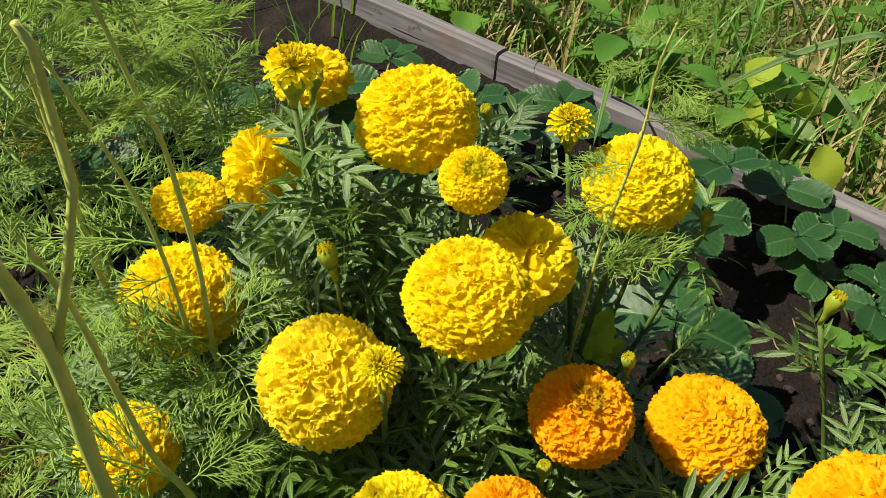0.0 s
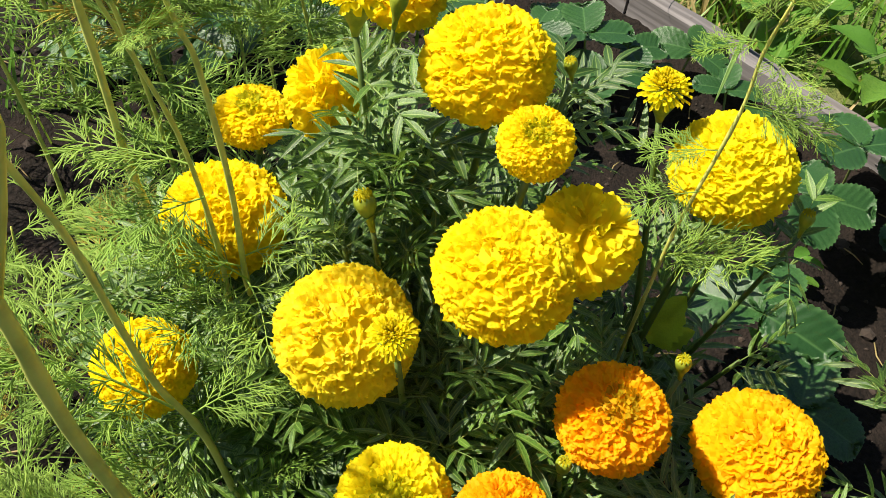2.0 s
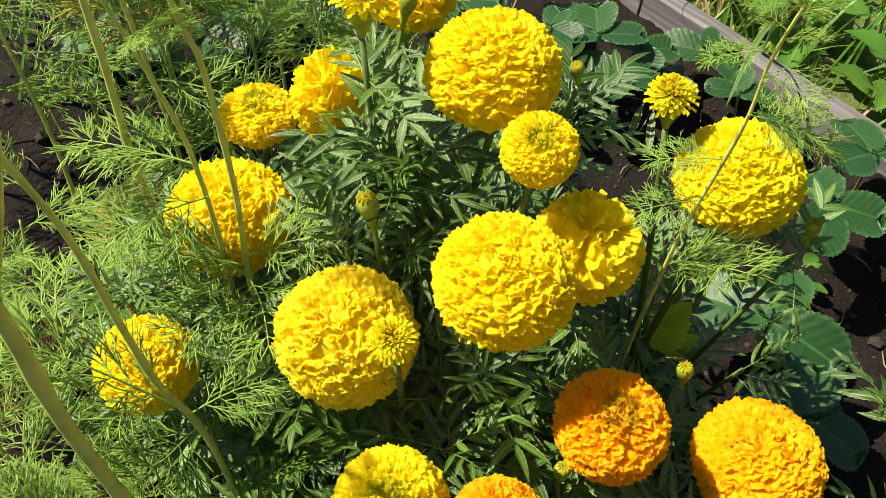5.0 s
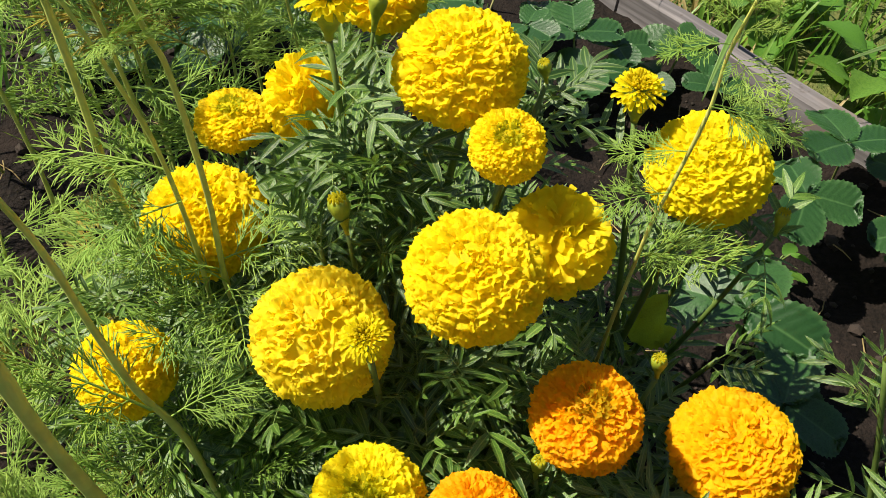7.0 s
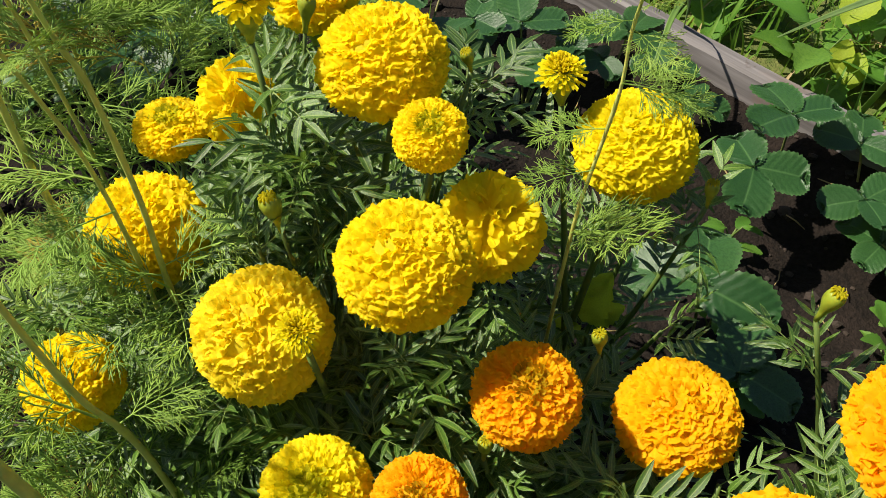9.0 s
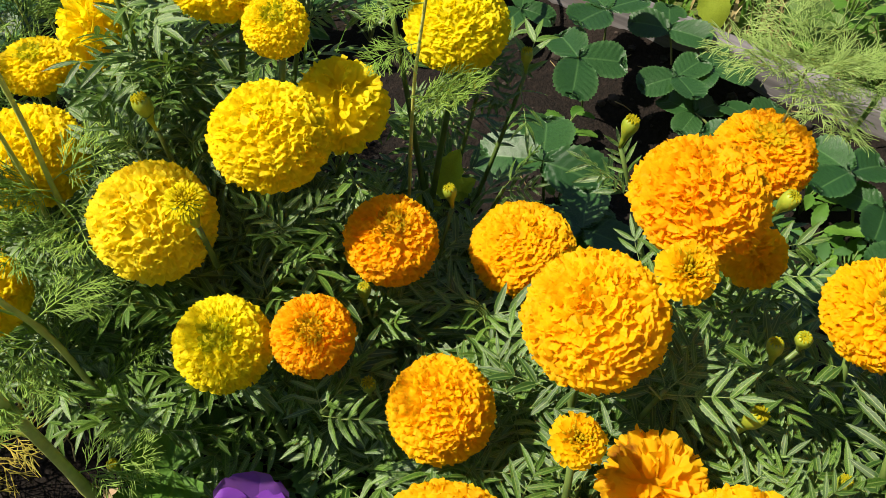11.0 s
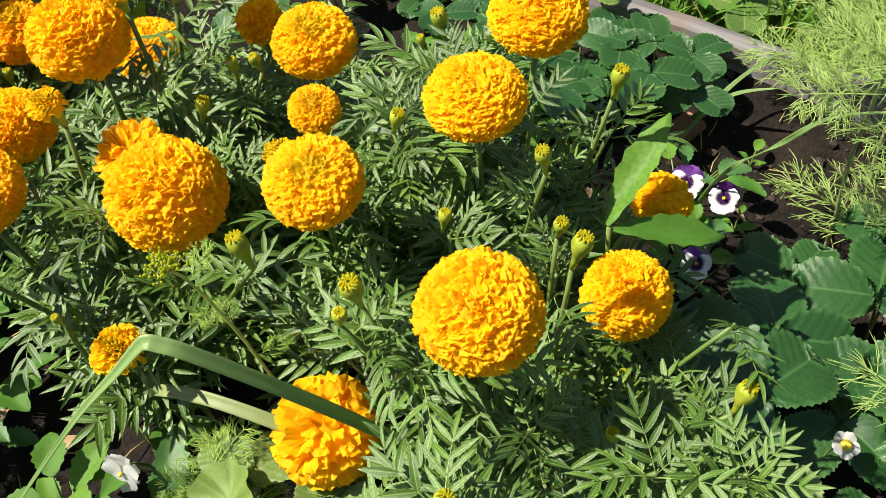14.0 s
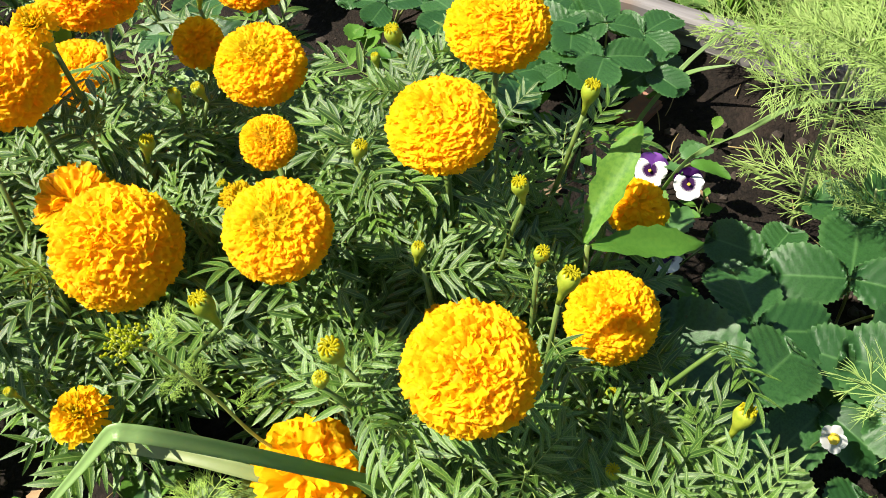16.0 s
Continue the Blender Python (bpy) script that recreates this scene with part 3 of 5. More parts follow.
def leafy_stem(plant, rng, base, tip, radius, leaves, top=0.86, size=0.074, first=0.3):
    base, tip = Vector(base), Vector(tip)
    h = tip.z - base.z
    mid = Vector((base.x * 0.45 + tip.x * 0.55 + rng.uniform(-0.012, 0.012), base.y * 0.45 + tip.y * 0.55 + rng.uniform(-0.012, 0.012), base.z + h * 0.55))
    path = bezier(base, mid, tip, 10)
    s = Sheet()
    s.tube(path, [radius * (1.25 - 0.45 * i / 9) for i in range(10)], 6)
    put("stem", s.mesh("stem", STEM), plant)
    spin = rng.uniform(0, 6.28)
    for i in range(leaves):
        t = first + (top - first) * i / max(1, leaves - 1)
        k = t * 9
        j = min(8, int(k))
        p = path[j].lerp(path[j + 1], k - j)
        spin += 1.75 + rng.uniform(-0.3, 0.3)
        for g in (0, 1):
            a = spin + g * math.pi + rng.uniform(-0.3, 0.3)
            way = Vector((math.cos(a), math.sin(a), rng.uniform(-0.1, 0.5) * (0.6 + 0.6 * t)))
            add_leaf(plant, rng, p, way, size * rng.uniform(0.8, 1.2) * (1.12 - 0.4 * t))
    return path


def tuft(plant, rng, tip, n=9, size=0.05):
    """The young leaves at the end of a shoot."""
    for i in range(n):
        a = i * GOLDEN
        rise = 0.1 + 0.95 * i / n
        add_leaf(plant, rng, Vector(tip) + Vector((0, 0, -0.012 + 0.014 * i / n)), Vector((math.cos(a), math.sin(a), rise)), size * rng.uniform(0.75, 1.15) * (1.15 - 0.5 * i / n), sprout=i > n // 2)


def marigold(base, seed, label, heads, buds=(), shoots=8, spread=0.12, high=0.22, tips=()):
    """heads: (x, y, z, radius, flatness, style, petals, facing); buds: (x, y, z, size, opening)."""
    rng = random.Random(seed)
    plant = thing("marigold_plant", (base[0], base[1], ground_height(*base)), label, "flower plant", "marigolds in the bed")
    root = Vector((base[0], base[1], 0.0))
    for k, (x, y, z, r, flat, style, petals, face) in enumerate(heads):
        c = Vector((x, y, z))
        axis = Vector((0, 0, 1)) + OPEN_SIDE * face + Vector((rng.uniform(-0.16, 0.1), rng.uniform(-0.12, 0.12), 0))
        m = facing(c, axis, rng.uniform(0, 6.28))
        young = style in ("young", "button")
        if style == "button":
            b = put("bloom", button_mesh(r, seed * 50 + k, petals), plant, m, "greenish-yellow head about to open")
        elif young:
            b = put("bloom", young_mesh(r * 1.05, seed * 50 + k, petals, 120, 0.6 if petals == LIME else 1.0), plant, m, "half-open flower with a ring of narrow petals")
            put("floret_disc", young_disc_mesh(r * 1.05, seed * 50 + k, DISC if petals in (LIME, YEL) else BUTTON), b, m)
        else:
            b = put("bloom", head_mesh(r * 0.90, flat, seed * 50 + k, style, petals), plant, m)
            if style == "eye":
                put("floret_disc", eye_mesh(r * 0.93, flat, seed * 50 + k, EYE_GREEN if petals in (LIME, YEL) else (DISC_DARK if r < 0.035 else BUTTON)), b, m)
        put("calyx", calyx_mesh(r, flat, young), b, m)
        foot = m @ Vector((0, 0, (-0.1 * r if young else -0.62 * r * flat) - 0.024))
        leafy_stem(plant, rng, root + Vector((rng.uniform(-0.02, 0.02), rng.uniform(-0.02, 0.02), 0)), foot, 0.0026 if young else 0.0031, 6, top=0.92)
    for k, (x, y, z, size, opening) in enumerate(buds):
        c = Vector((x, y, z))
        size *= 0.88
        axis = Vector((rng.uniform(-0.25, 0.25), rng.uniform(-0.3, 0.1), 1))
        m = facing(c, axis)
        bud, tip = bud_meshes(size, opening)
        b = put("bud", bud, plant, m)
        put("bud_tip", tip, b, m, "yellow petal tips")
        path = leafy_stem(plant, rng, root + Vector((rng.uniform(-0.02, 0.02), rng.uniform(-0.02, 0.02), 0)), m @ Vector((0, 0, -size * 1.58)), 0.0021, 6, top=0.95, size=0.068)
        tuft(plant, rng, path[-2], 7, 0.048)
    for tip in tips:
        tip = Vector(tip)
        leafy_stem(plant, rng, root, tip, 0.0022, 6, top=0.97, size=0.074)
        tuft(plant, rng, tip, 11, 0.058)
    shoots = round(shoots * 0.82)
    for i in range(shoots):
        a, d = i * GOLDEN + rng.uniform(-0.3, 0.3), spread * math.sqrt((i + 0.6) / shoots)
        tip = root + Vector((math.cos(a) * d, math.sin(a) * d, high * rng.uniform(0.72, 1.12) * (1 - 0.25 * d / spread)))
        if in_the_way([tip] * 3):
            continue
        leafy_stem(plant, rng, root, tip, 0.0022, 5, top=0.95, size=0.078)
        tuft(plant, rng, tip, 9, 0.055)
    return plant


# every head, so that leaves of one plant keep off the heads of the next
PLANTS = []


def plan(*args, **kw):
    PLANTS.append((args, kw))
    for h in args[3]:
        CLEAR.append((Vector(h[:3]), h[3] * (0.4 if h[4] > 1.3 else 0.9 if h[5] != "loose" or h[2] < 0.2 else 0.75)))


plan((-0.02, 0.43), 1, "bushy marigold with large lemon-yellow double flower heads", [
    (0.003, 0.475, 0.400, 0.042, 0.80, "full", YEL, 0.45),
    (0.040, 0.427, 0.389, 0.023, 0.91, "eye", YEL, 1.6),
    (0.038, 0.358, 0.354, 0.040, 0.80, "full", YEL, 0.45),
    (0.080, 0.425, 0.324, 0.036, 1.00, "loose", FADED, 0.45),
    (-0.044, 0.344, 0.291, 0.043, 1.00, "full", PALE, 0.7),
    (-0.010, 0.313, 0.341, 0.016, 1.00, "young", LIME, 0.6),
    (-0.107, 0.510, 0.324, 0.030, 1.40, "loose", YEL, 0.45),
    (-0.074, 0.465, 0.437, 0.021, 1.00, "young", YEL, 0.2),
], [(-0.046, 0.390, 0.352, 0.014, 0.6), (0.051, 0.506, 0.391, 0.010, 0.2)], shoots=20, spread=0.15, high=0.32, tips=[(-0.065, 0.456, 0.36), (-0.04, 0.429, 0.345), (-0.065, 0.444, 0.32), (-0.018, 0.441, 0.345), (-0.06, 0.394, 0.31), (-0.023, 0.401, 0.31), (0.015, 0.351, 0.25), (0.04, 0.357, 0.265), (-0.024, 0.379, 0.22), (0.053, 0.524, 0.35), (0.066, 0.373, 0.24)])
plan((-0.09, 0.61), 2, "marigold with yellow flower heads on bare upper stems", [
    (-0.086, 0.640, 0.335, 0.036, 0.75, "loose", YEL, 0.3),
], [(-0.078, 0.593, 0.359, 0.015, 0.2)], shoots=8, spread=0.08, high=0.25)
plan((-0.155, 0.41), 3, "yellow marigold with three rounded heads among dill stalks", [
    (-0.155, 0.434, 0.267, 0.045, 0.84, "full", YEL, 0.45),
    (-0.166, 0.517, 0.290, 0.030, 0.70, "eye", YEL, 0.45),
    (-0.165, 0.322, 0.242, 0.033, 0.89, "full", YEL, 0.6),
], [], shoots=12, spread=0.1, high=0.24, tips=[(-0.078, 0.336, 0.17), (-0.123, 0.364, 0.20)])
plan((0.15, 0.49), 4, "marigold with a greenish-yellow head behind a dill stalk", [
    (0.166, 0.500, 0.342, 0.042, 0.77, "full", LIME, 0.45),
    (0.111, 0.512, 0.382, 0.019, 1.00, "young", LIME, 0.4),
], [(0.222, 0.495, 0.318, 0.011, 0.3)], shoots=12, spread=0.1, high=0.31)
plan((0.02, 0.29), 5, "marigold with one lime-yellow head with a green middle", [
    (0.006, 0.267, 0.258, 0.033, 1.00, "eye", LIME, 1.5),
], [(-0.09, 0.25, 0.13, 0.011, 0.2)], shoots=12, spread=0.12, high=0.22)
plan((0.13, 0.33), 6, "marigold with deep orange double heads and dark leaves", [
    (0.064, 0.264, 0.270, 0.028, 1.00, "eye", ORANGE, 1.8),
    (0.114, 0.335, 0.281, 0.034, 0.93, "eye", ORANGE, 0.6),
    (0.214, 0.369, 0.233, 0.042, 0.64, "full", GOLD, 0.45),
], [(0.159, 0.400, 0.262, 0.012, 0.3), (0.095, 0.320, 0.245, 0.011, 0.1), (0.098, 0.255, 0.225, 0.012, 0.2)], shoots=14, spread=0.13, high=0.25)
plan((0.26, 0.25), 7, "tall marigold with golden and orange heads crowded together", [
    (0.222, 0.212, 0.352, 0.041, 0.85, "full", GOLD, 0.45),
    (0.286, 0.273, 0.382, 0.041, 0.75, "full", ORANGE, 0.45),
    (0.260, 0.210, 0.393, 0.019, 1.00, "young", GOLD, 1.5),
    (0.348, 0.296, 0.306, 0.023, 1.00, "loose", GOLD, 0.45),
], [(0.334, 0.217, 0.316, 0.011, 0.1), (0.352, 0.221, 0.317, 0.011, 0.1), (0.313, 0.177, 0.306, 0.013, 0.7)], shoots=16, spread=0.12, high=0.32)
plan((0.385, 0.38), 8, "marigold with a flat-topped deep orange head", [
    (0.391, 0.403, 0.297, 0.040, 0.71, "eye", ORANGE, 0.45),
], [(0.358, 0.302, 0.350, 0.013, 0.0), (0.285, 0.405, 0.322, 0.0135, 0.5)], shoots=5, spread=0.08, high=0.2)
plan((0.21, 0.11), 9, "marigold with large golden heads, one withered and open", [
    (0.143, 0.209, 0.269, 0.034, 1.00, "full", GOLD, 0.8),
    (0.206, 0.152, 0.332, 0.017, 1.00, "young", GOLD, 1.0),
    (0.256, 0.152, 0.279, 0.037, 0.80, "open", RUST, 1.2),
    (0.139, 0.111, 0.282, 0.044, 0.64, "full", GOLD, 0.5),
    (0.293, 0.098, 0.285, 0.047, 0.91, "full", GOLD, 0.9),
    (0.163, 0.046, 0.269, 0.015, 1.00, "button", BUTTON, 0.5),
    (0.247, 0.020, 0.198, 0.025, 1.00, "young", GOLD, 0.5),
], [(0.361, 0.014, 0.314, 0.016, 0.5), (0.364, 0.149, 0.281, 0.010, 0.4), (0.215, 0.020, 0.24, 0.008, 0.1)], shoots=24, spread=0.16, high=0.28)
plan((0.42, 0.13), 10, "marigold with three golden heads that show small tight middles", [
    (0.401, 0.232, 0.325, 0.037, 0.78, "eye", GOLD, 0.45),
    (0.403, 0.159, 0.311, 0.022, 0.82, "eye", GOLD, 1.5),
    (0.411, 0.049, 0.336, 0.036, 0.71, "eye", GOLD, 1.0),
    (0.385, 0.091, 0.325, 0.013, 1.00, "button", BUTTON, 0.45),
], [(0.502, 0.080, 0.290, 0.009, 0.4), (0.43, -0.02, 0.25, 0.008, 0.1)], shoots=13, spread=0.13, high=0.29)
plan((0.545, 0.14), 11, "tall marigold with two golden heads and many buds", [
    (0.579, 0.194, 0.365, 0.040, 0.65, "full", GOLD, 0.45),
    (0.523, 0.098, 0.363, 0.038, 0.64, "full", GOLD, 0.55),
], [(0.504, 0.207, 0.357, 0.0145, 0.4), (0.489, 0.205, 0.34, 0.008, 0.2), (0.468, 0.113, 0.336, 0.0125, 0.5), (0.499, 0.057, 0.289, 0.011, 0.2), (0.563, 0.039, 0.358, 0.0125, 0.6), (0.626, 0.112, 0.364, 0.014, 0.7)], shoots=18, spread=0.13, high=0.35)
plan((0.55, -0.03), 12, "spreading marigold with golden heads and green buds", [
    (0.512, -0.076, 0.345, 0.039, 0.83, "full", GOLD, 0.8),
    (0.625, 0.004, 0.254, 0.034, 1.00, "full", GOLD, 0.7),
    (0.675, 0.106, 0.248, 0.026, 0.64, "loose", GOLD, 0.45),
    (0.399, -0.018, 0.130, 0.047, 0.90, "loose", GOLD, 0.8),
    (0.507, 0.030, 0.245, 0.012, 0.9, "open", RUST, 0.5),
], [(0.439, -0.048, 0.338, 0.0165, 0.5), (0.430, -0.055, 0.322, 0.011, 0.0), (0.577, 0.026, 0.306, 0.012, 0.6), (0.581, -0.018, 0.333, 0.015, 0.5), (0.682, -0.087, 0.261, 0.015, 0.6), (0.596, -0.104, 0.248, 0.011, 0.3), (0.486, -0.182, 0.330, 0.013, 0.5), (0.629, -0.016, 0.180, 0.012, 0.1)], shoots=28, spread=0.18, high=0.30)
# weed leaves, a pansy and the lime leaf, kept clear of leaf shadow likewise
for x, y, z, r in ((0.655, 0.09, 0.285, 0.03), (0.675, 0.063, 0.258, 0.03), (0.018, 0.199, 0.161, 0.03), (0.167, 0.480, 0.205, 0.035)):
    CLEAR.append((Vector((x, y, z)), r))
for args, kw in PLANTS:
    marigold(*args, **kw)


# ---- dill ----
def thread(s, a, d, L, rng, r=0.00062, sag=0.12):
    b = a + d * L * 0.55 + Vector((rng.uniform(-1, 1), rng.uniform(-1, 1), rng.uniform(-1, 1))) * L * 0.05
    c = a + d * L + Vector((0, 0, -sag * L))
    if r < 0.00055:
        s.tube([a, c], [r, r * 0.4], 3, False)
    else:
        s.tube([a, b, c], [r, r * 0.9, r * 0.35], 3, False)
    return b, c


def frond_mesh(seed, material, fine=1.0, wispy=False):
    """A feathery frond, about 0.11 long, along x; fine: the share of the usual thread's width; wispy: fewer, longer threads."""
    rng = random.Random(seed)
    s = Sheet()
    L = 0.11
    pts = [Vector((L * t, 0.006 * math.sin(2.5 * t + seed), 0.02 * t - 0.028 * t * t)) for t in [i / 6 for i in range(7)]]
    s.tube(pts, [(0.0010 - 0.00009 * i) * (0.4 + 0.6 * fine) for i in range(7)], 4, False)
    for k in range(6):
        t = 0.18 + 0.145 * k
        i = min(5, int(t * 6))
        p = pts[i].lerp(pts[i + 1], t * 6 - i)
        for sgn in (-1, 1):
            a = radians(rng.uniform(42, 62)) * sgn
            d = Vector((math.cos(a), math.sin(a), rng.uniform(-0.2, 0.35))).normalized()
            flat = Vector((-d.y, d.x, rng.uniform(-0.25, 0.25))).normalized()
            PL = L * (0.48 - 0.30 * t) * rng.uniform(0.85, 1.2)
            s.tube([p, p + d * PL * 0.5, p + d * PL], [0.0006 * fine, 0.00055 * fine, 0.00045 * fine], 3, False)
            for m in range(2 if wispy else 5):
                o = p + d * PL * (0.2 + 0.2 * m)
                for h in (-1, 1):
                    e = (d * rng.uniform(0.8, 1.2) + flat * (h * rng.uniform(0.3, 0.75)) + Vector((0, 0, rng.uniform(-0.35, 0.35)))).normalized()
                    b, _ = thread(s, o, e, L * rng.uniform(0.15, 0.26) * (1.15 - 0.4 * t) * (1.9 if wispy else 1.0), rng, 0.00056 * fine, 0.10)
                    for g in (-1, 1):
                        if rng.random() < (0.35 if wispy else 0.7):
                            e2 = (e + flat * (0.3 * g) + Vector((0, 0, rng.uniform(-0.4, 0.4)))).normalized()
                            thread(s, b, e2, L * rng.uniform(0.10, 0.16), rng, 0.00056 * fine, 0.06)
    for m in range(5):
        thread(s, pts[-1], Vector((1, rng.uniform(-0.8, 0.8), rng.uniform(-0.6, 0.6))).normalized(), L * 0.2, rng, 0.00062 * fine)
    return s.mesh("frond", material)


FRONDS = [frond_mesh(200 + i, DILL, 1.25) for i in range(5)]
PALE_FRONDS = [frond_mesh(240 + i, DILL_PALE, 1.0) for i in range(4)]
WISPS = [frond_mesh(260 + i, DILL_PALE, 1.1, True) for i in range(3)]
DRY_FRONDS = [frond_mesh(220 + i, DILL_DRY) for i in range(2)]


def dill(path, radius, seed, label, fronds=(), every=0, size=1.0, dry=0.0, lo=0.3, hi=1.0, branch=(), pale=False, wispy=False):
    """A dill plant: stalk through the points of path, fronds along it. fronds: (share of the stalk, heading in degrees, rise, size)."""
    rng = random.Random(seed)
    path = [Vector(q) for q in path]
    plant = thing("dill_plant", path[0], label, "herb", "dill plants")
    fine = []
    for i in range(len(path) - 1):
        p0, p1, p2, p3 = path[max(i - 1, 0)], path[i], path[i + 1], path[min(i + 2, len(path) - 1)]
        for k in range(5):
            t = k / 5
            fine.append(0.5 * (2 * p1 + (p2 - p0) * t + (2 * p0 - 5 * p1 + 4 * p2 - p3) * t * t + (3 * p1 - p0 - 3 * p2 + p3) * t ** 3))
    fine.append(path[-1])
    n = len(fine)
    s = Sheet()
    s.tube(fine, [radius * (1.1 - 0.55 * i / n) * (1.0 + (0.22 if i % 7 == 3 else 0)) for i in range(n)], 8)
    put("stalk", s.mesh("stalk", PALE_STALK if pale else DILL_STALK), plant)
    green = WISPS if wispy else PALE_FRONDS if pale else FRONDS
    for pts, r in branch:
        b = Sheet()
        b.tube(pts, [r * (1 - 0.5 * i / len(pts)) for i in range(len(pts))], 6)
        put("side_stalk", b.mesh("side_stalk", DILL_STALK), plant)
        for k in range(5):
            q = Vector(pts[0]).lerp(Vector(pts[-1]), 0.3 + 0.7 * k / 4)
            a = math.pi + rng.uniform(-0.6, 0.6)
            put("frond", rng.choice(FRONDS), plant, along(q, (math.cos(a), math.sin(a), rng.uniform(0.1, 0.8)), (0, 0, 1), rng.uniform(0.35, 0.5)))

    def on(t):
        k = t * (n - 1)
        i = min(n - 2, int(k))
        return fine[i].lerp(fine[i + 1], k - i)
    for t, head, rise, sz in fronds:
        a = radians(head)
        put("frond", rng.choice(green), plant, along(on(t), (math.cos(a), math.sin(a), rise), (rng.uniform(-0.3, 0.3), 0, 1), sz))
    for i in range(every):
        t = lo + (hi - lo) * (i + rng.uniform(0, 0.6)) / every
        a = i * GOLDEN + rng.uniform(-0.4, 0.4)
        w = Vector((math.cos(a), math.sin(a), rng.uniform(0.0, 1.0)))
        put("frond", rng.choice(DRY_FRONDS if rng.random() < dry else green), plant, along(on(min(t, 1.0)), w, (rng.uniform(-0.4, 0.4), rng.uniform(-0.4, 0.4), 1), size * rng.uniform(0.65, 1.15)))
    return plant


dill([(-0.118, 0.262, 0.0), (-0.120, 0.240, 0.17), (-0.120, 0.222, 0.283), (-0.122, 0.210, 0.375), (-0.121, 0.203, 0.459), (-0.126, 0.199, 0.50), (-0.135, 0.194, 0.545)], 0.0040, 1, "thick green dill stalk close to the path, forking at a node",
     every=3, size=0.5, lo=0.1, hi=0.3, branch=[([(-0.121, 0.203, 0.459), (-0.110, 0.209, 0.50), (-0.103, 0.212, 0.53), (-0.104, 0.211, 0.577), (-0.106, 0.209, 0.585)], 0.0022), ([(-0.120, 0.235, 0.20), (-0.130, 0.233, 0.213), (-0.150, 0.231, 0.216), (-0.172, 0.229, 0.212)], 0.0016)])
dill([(-0.14, 0.42, 0.0), (-0.166, 0.406, 0.181), (-0.179, 0.399, 0.253), (-0.188, 0.393, 0.324), (-0.191, 0.391, 0.369), (-0.194, 0.388, 0.452), (-0.205, 0.38, 0.55)], 0.0030, 2, "slender green dill stalk with feathery fronds",
     every=3, size=0.45, dry=0.0, lo=0.85, hi=1.0)
dill([(-0.10, 0.40, 0.0), (-0.119, 0.390, 0.225), (-0.123, 0.388, 0.267), (-0.125, 0.387, 0.347), (-0.132, 0.383, 0.43), (-0.139, 0.379, 0.46), (-0.16, 0.37, 0.56)], 0.0022, 3, "thin dill stalk standing in front of a yellow head",
     every=2, size=0.42, lo=0.85, hi=1.0, fronds=[(0.36, 200, 0.4, 0.6), (0.33, -60, 0.3, 0.62), (0.3, 140, 0.2, 0.6), (0.38, 20, 0.5, 0.55), (0.28, -110, 0.3, 0.6), (0.34, -150, 0.9, 0.6)])
dill([(-0.125, 0.40, 0.0), (-0.135, 0.39, 0.20), (-0.139, 0.387, 0.296), (-0.147, 0.382, 0.375), (-0.158, 0.375, 0.426), (-0.18, 0.365, 0.5)], 0.0018, 4, "thin dill stalk with fine yellow-green fronds",
     every=2, size=0.45, lo=0.85, hi=1.0, fronds=[(0.56, 180, 0.1, 0.6), (0.5, 230, -0.1, 0.55)])
dill([(-0.095, 0.31, 0.0), (-0.112, 0.300, 0.18), (-0.121, 0.295, 0.239), (-0.133, 0.287, 0.285), (-0.141, 0.281, 0.346), (-0.146, 0.276, 0.399), (-0.152, 0.269, 0.441), (-0.17, 0.25, 0.53)], 0.0024, 5, "dill stalk crossing a small yellow marigold head",
     every=5, size=0.7, dry=0.0, lo=0.1, hi=0.4, fronds=[(0.86, 180, 0.2, 0.30), (0.92, 150, 0.3, 0.28), (0.97, 200, 0.2, 0.34)])
# dill further back, a loose thicket
rng = random.Random(31)
for i in range(9):
    x = -0.22 - 0.50 * rng.random()
    y = 0.56 + 0.55 * rng.random()
    h = rng.uniform(0.22, 0.40)
    lean = rng.uniform(-0.10, 0.05)
    dill([(x, y, 0.0), (x + lean * 0.3, y - 0.01, h * 0.35), (x + lean * 0.65, y, h * 0.7), (x + lean, y + rng.uniform(-0.03, 0.03), h)], rng.uniform(0.0014, 0.0024), 100 + i, "slender dill plant with fine feathery yellow-green fronds",
         every=5, size=rng.uniform(0.9, 1.25), dry=0.06, lo=0.35)
for x, y, h in ((-0.239, 0.713, 0.36), (-0.198, 0.731, 0.33), (-0.30, 0.62, 0.35), (-0.16, 0.80, 0.26), (-0.33, 0.84, 0.30)):
    dill([(x + 0.02, y, 0.0), (x + 0.015, y, h * 0.4), (x, y, h * 0.75), (x - 0.02, y, h)], 0.0020, int(y * 1000), "slender dill plant with fine feathery fronds", every=6, size=0.85, lo=0.4)
for x, y in ((-0.30, 0.52), (-0.36, 0.47), (-0.27, 0.45), (-0.40, 0.40), (-0.28, 0.30), (-0.30, 0.38), (-0.33, 0.33)):
    dill([(x, y, 0.0), (x, y, 0.05), (x - 0.01, y, 0.11), (x - 0.015, y + 0.01, 0.15)], 0.0016, int(-x * 997 + y * 331), "low dill with fronds turning yellow and rust", every=4, size=0.85, dry=0.3, lo=0.1)
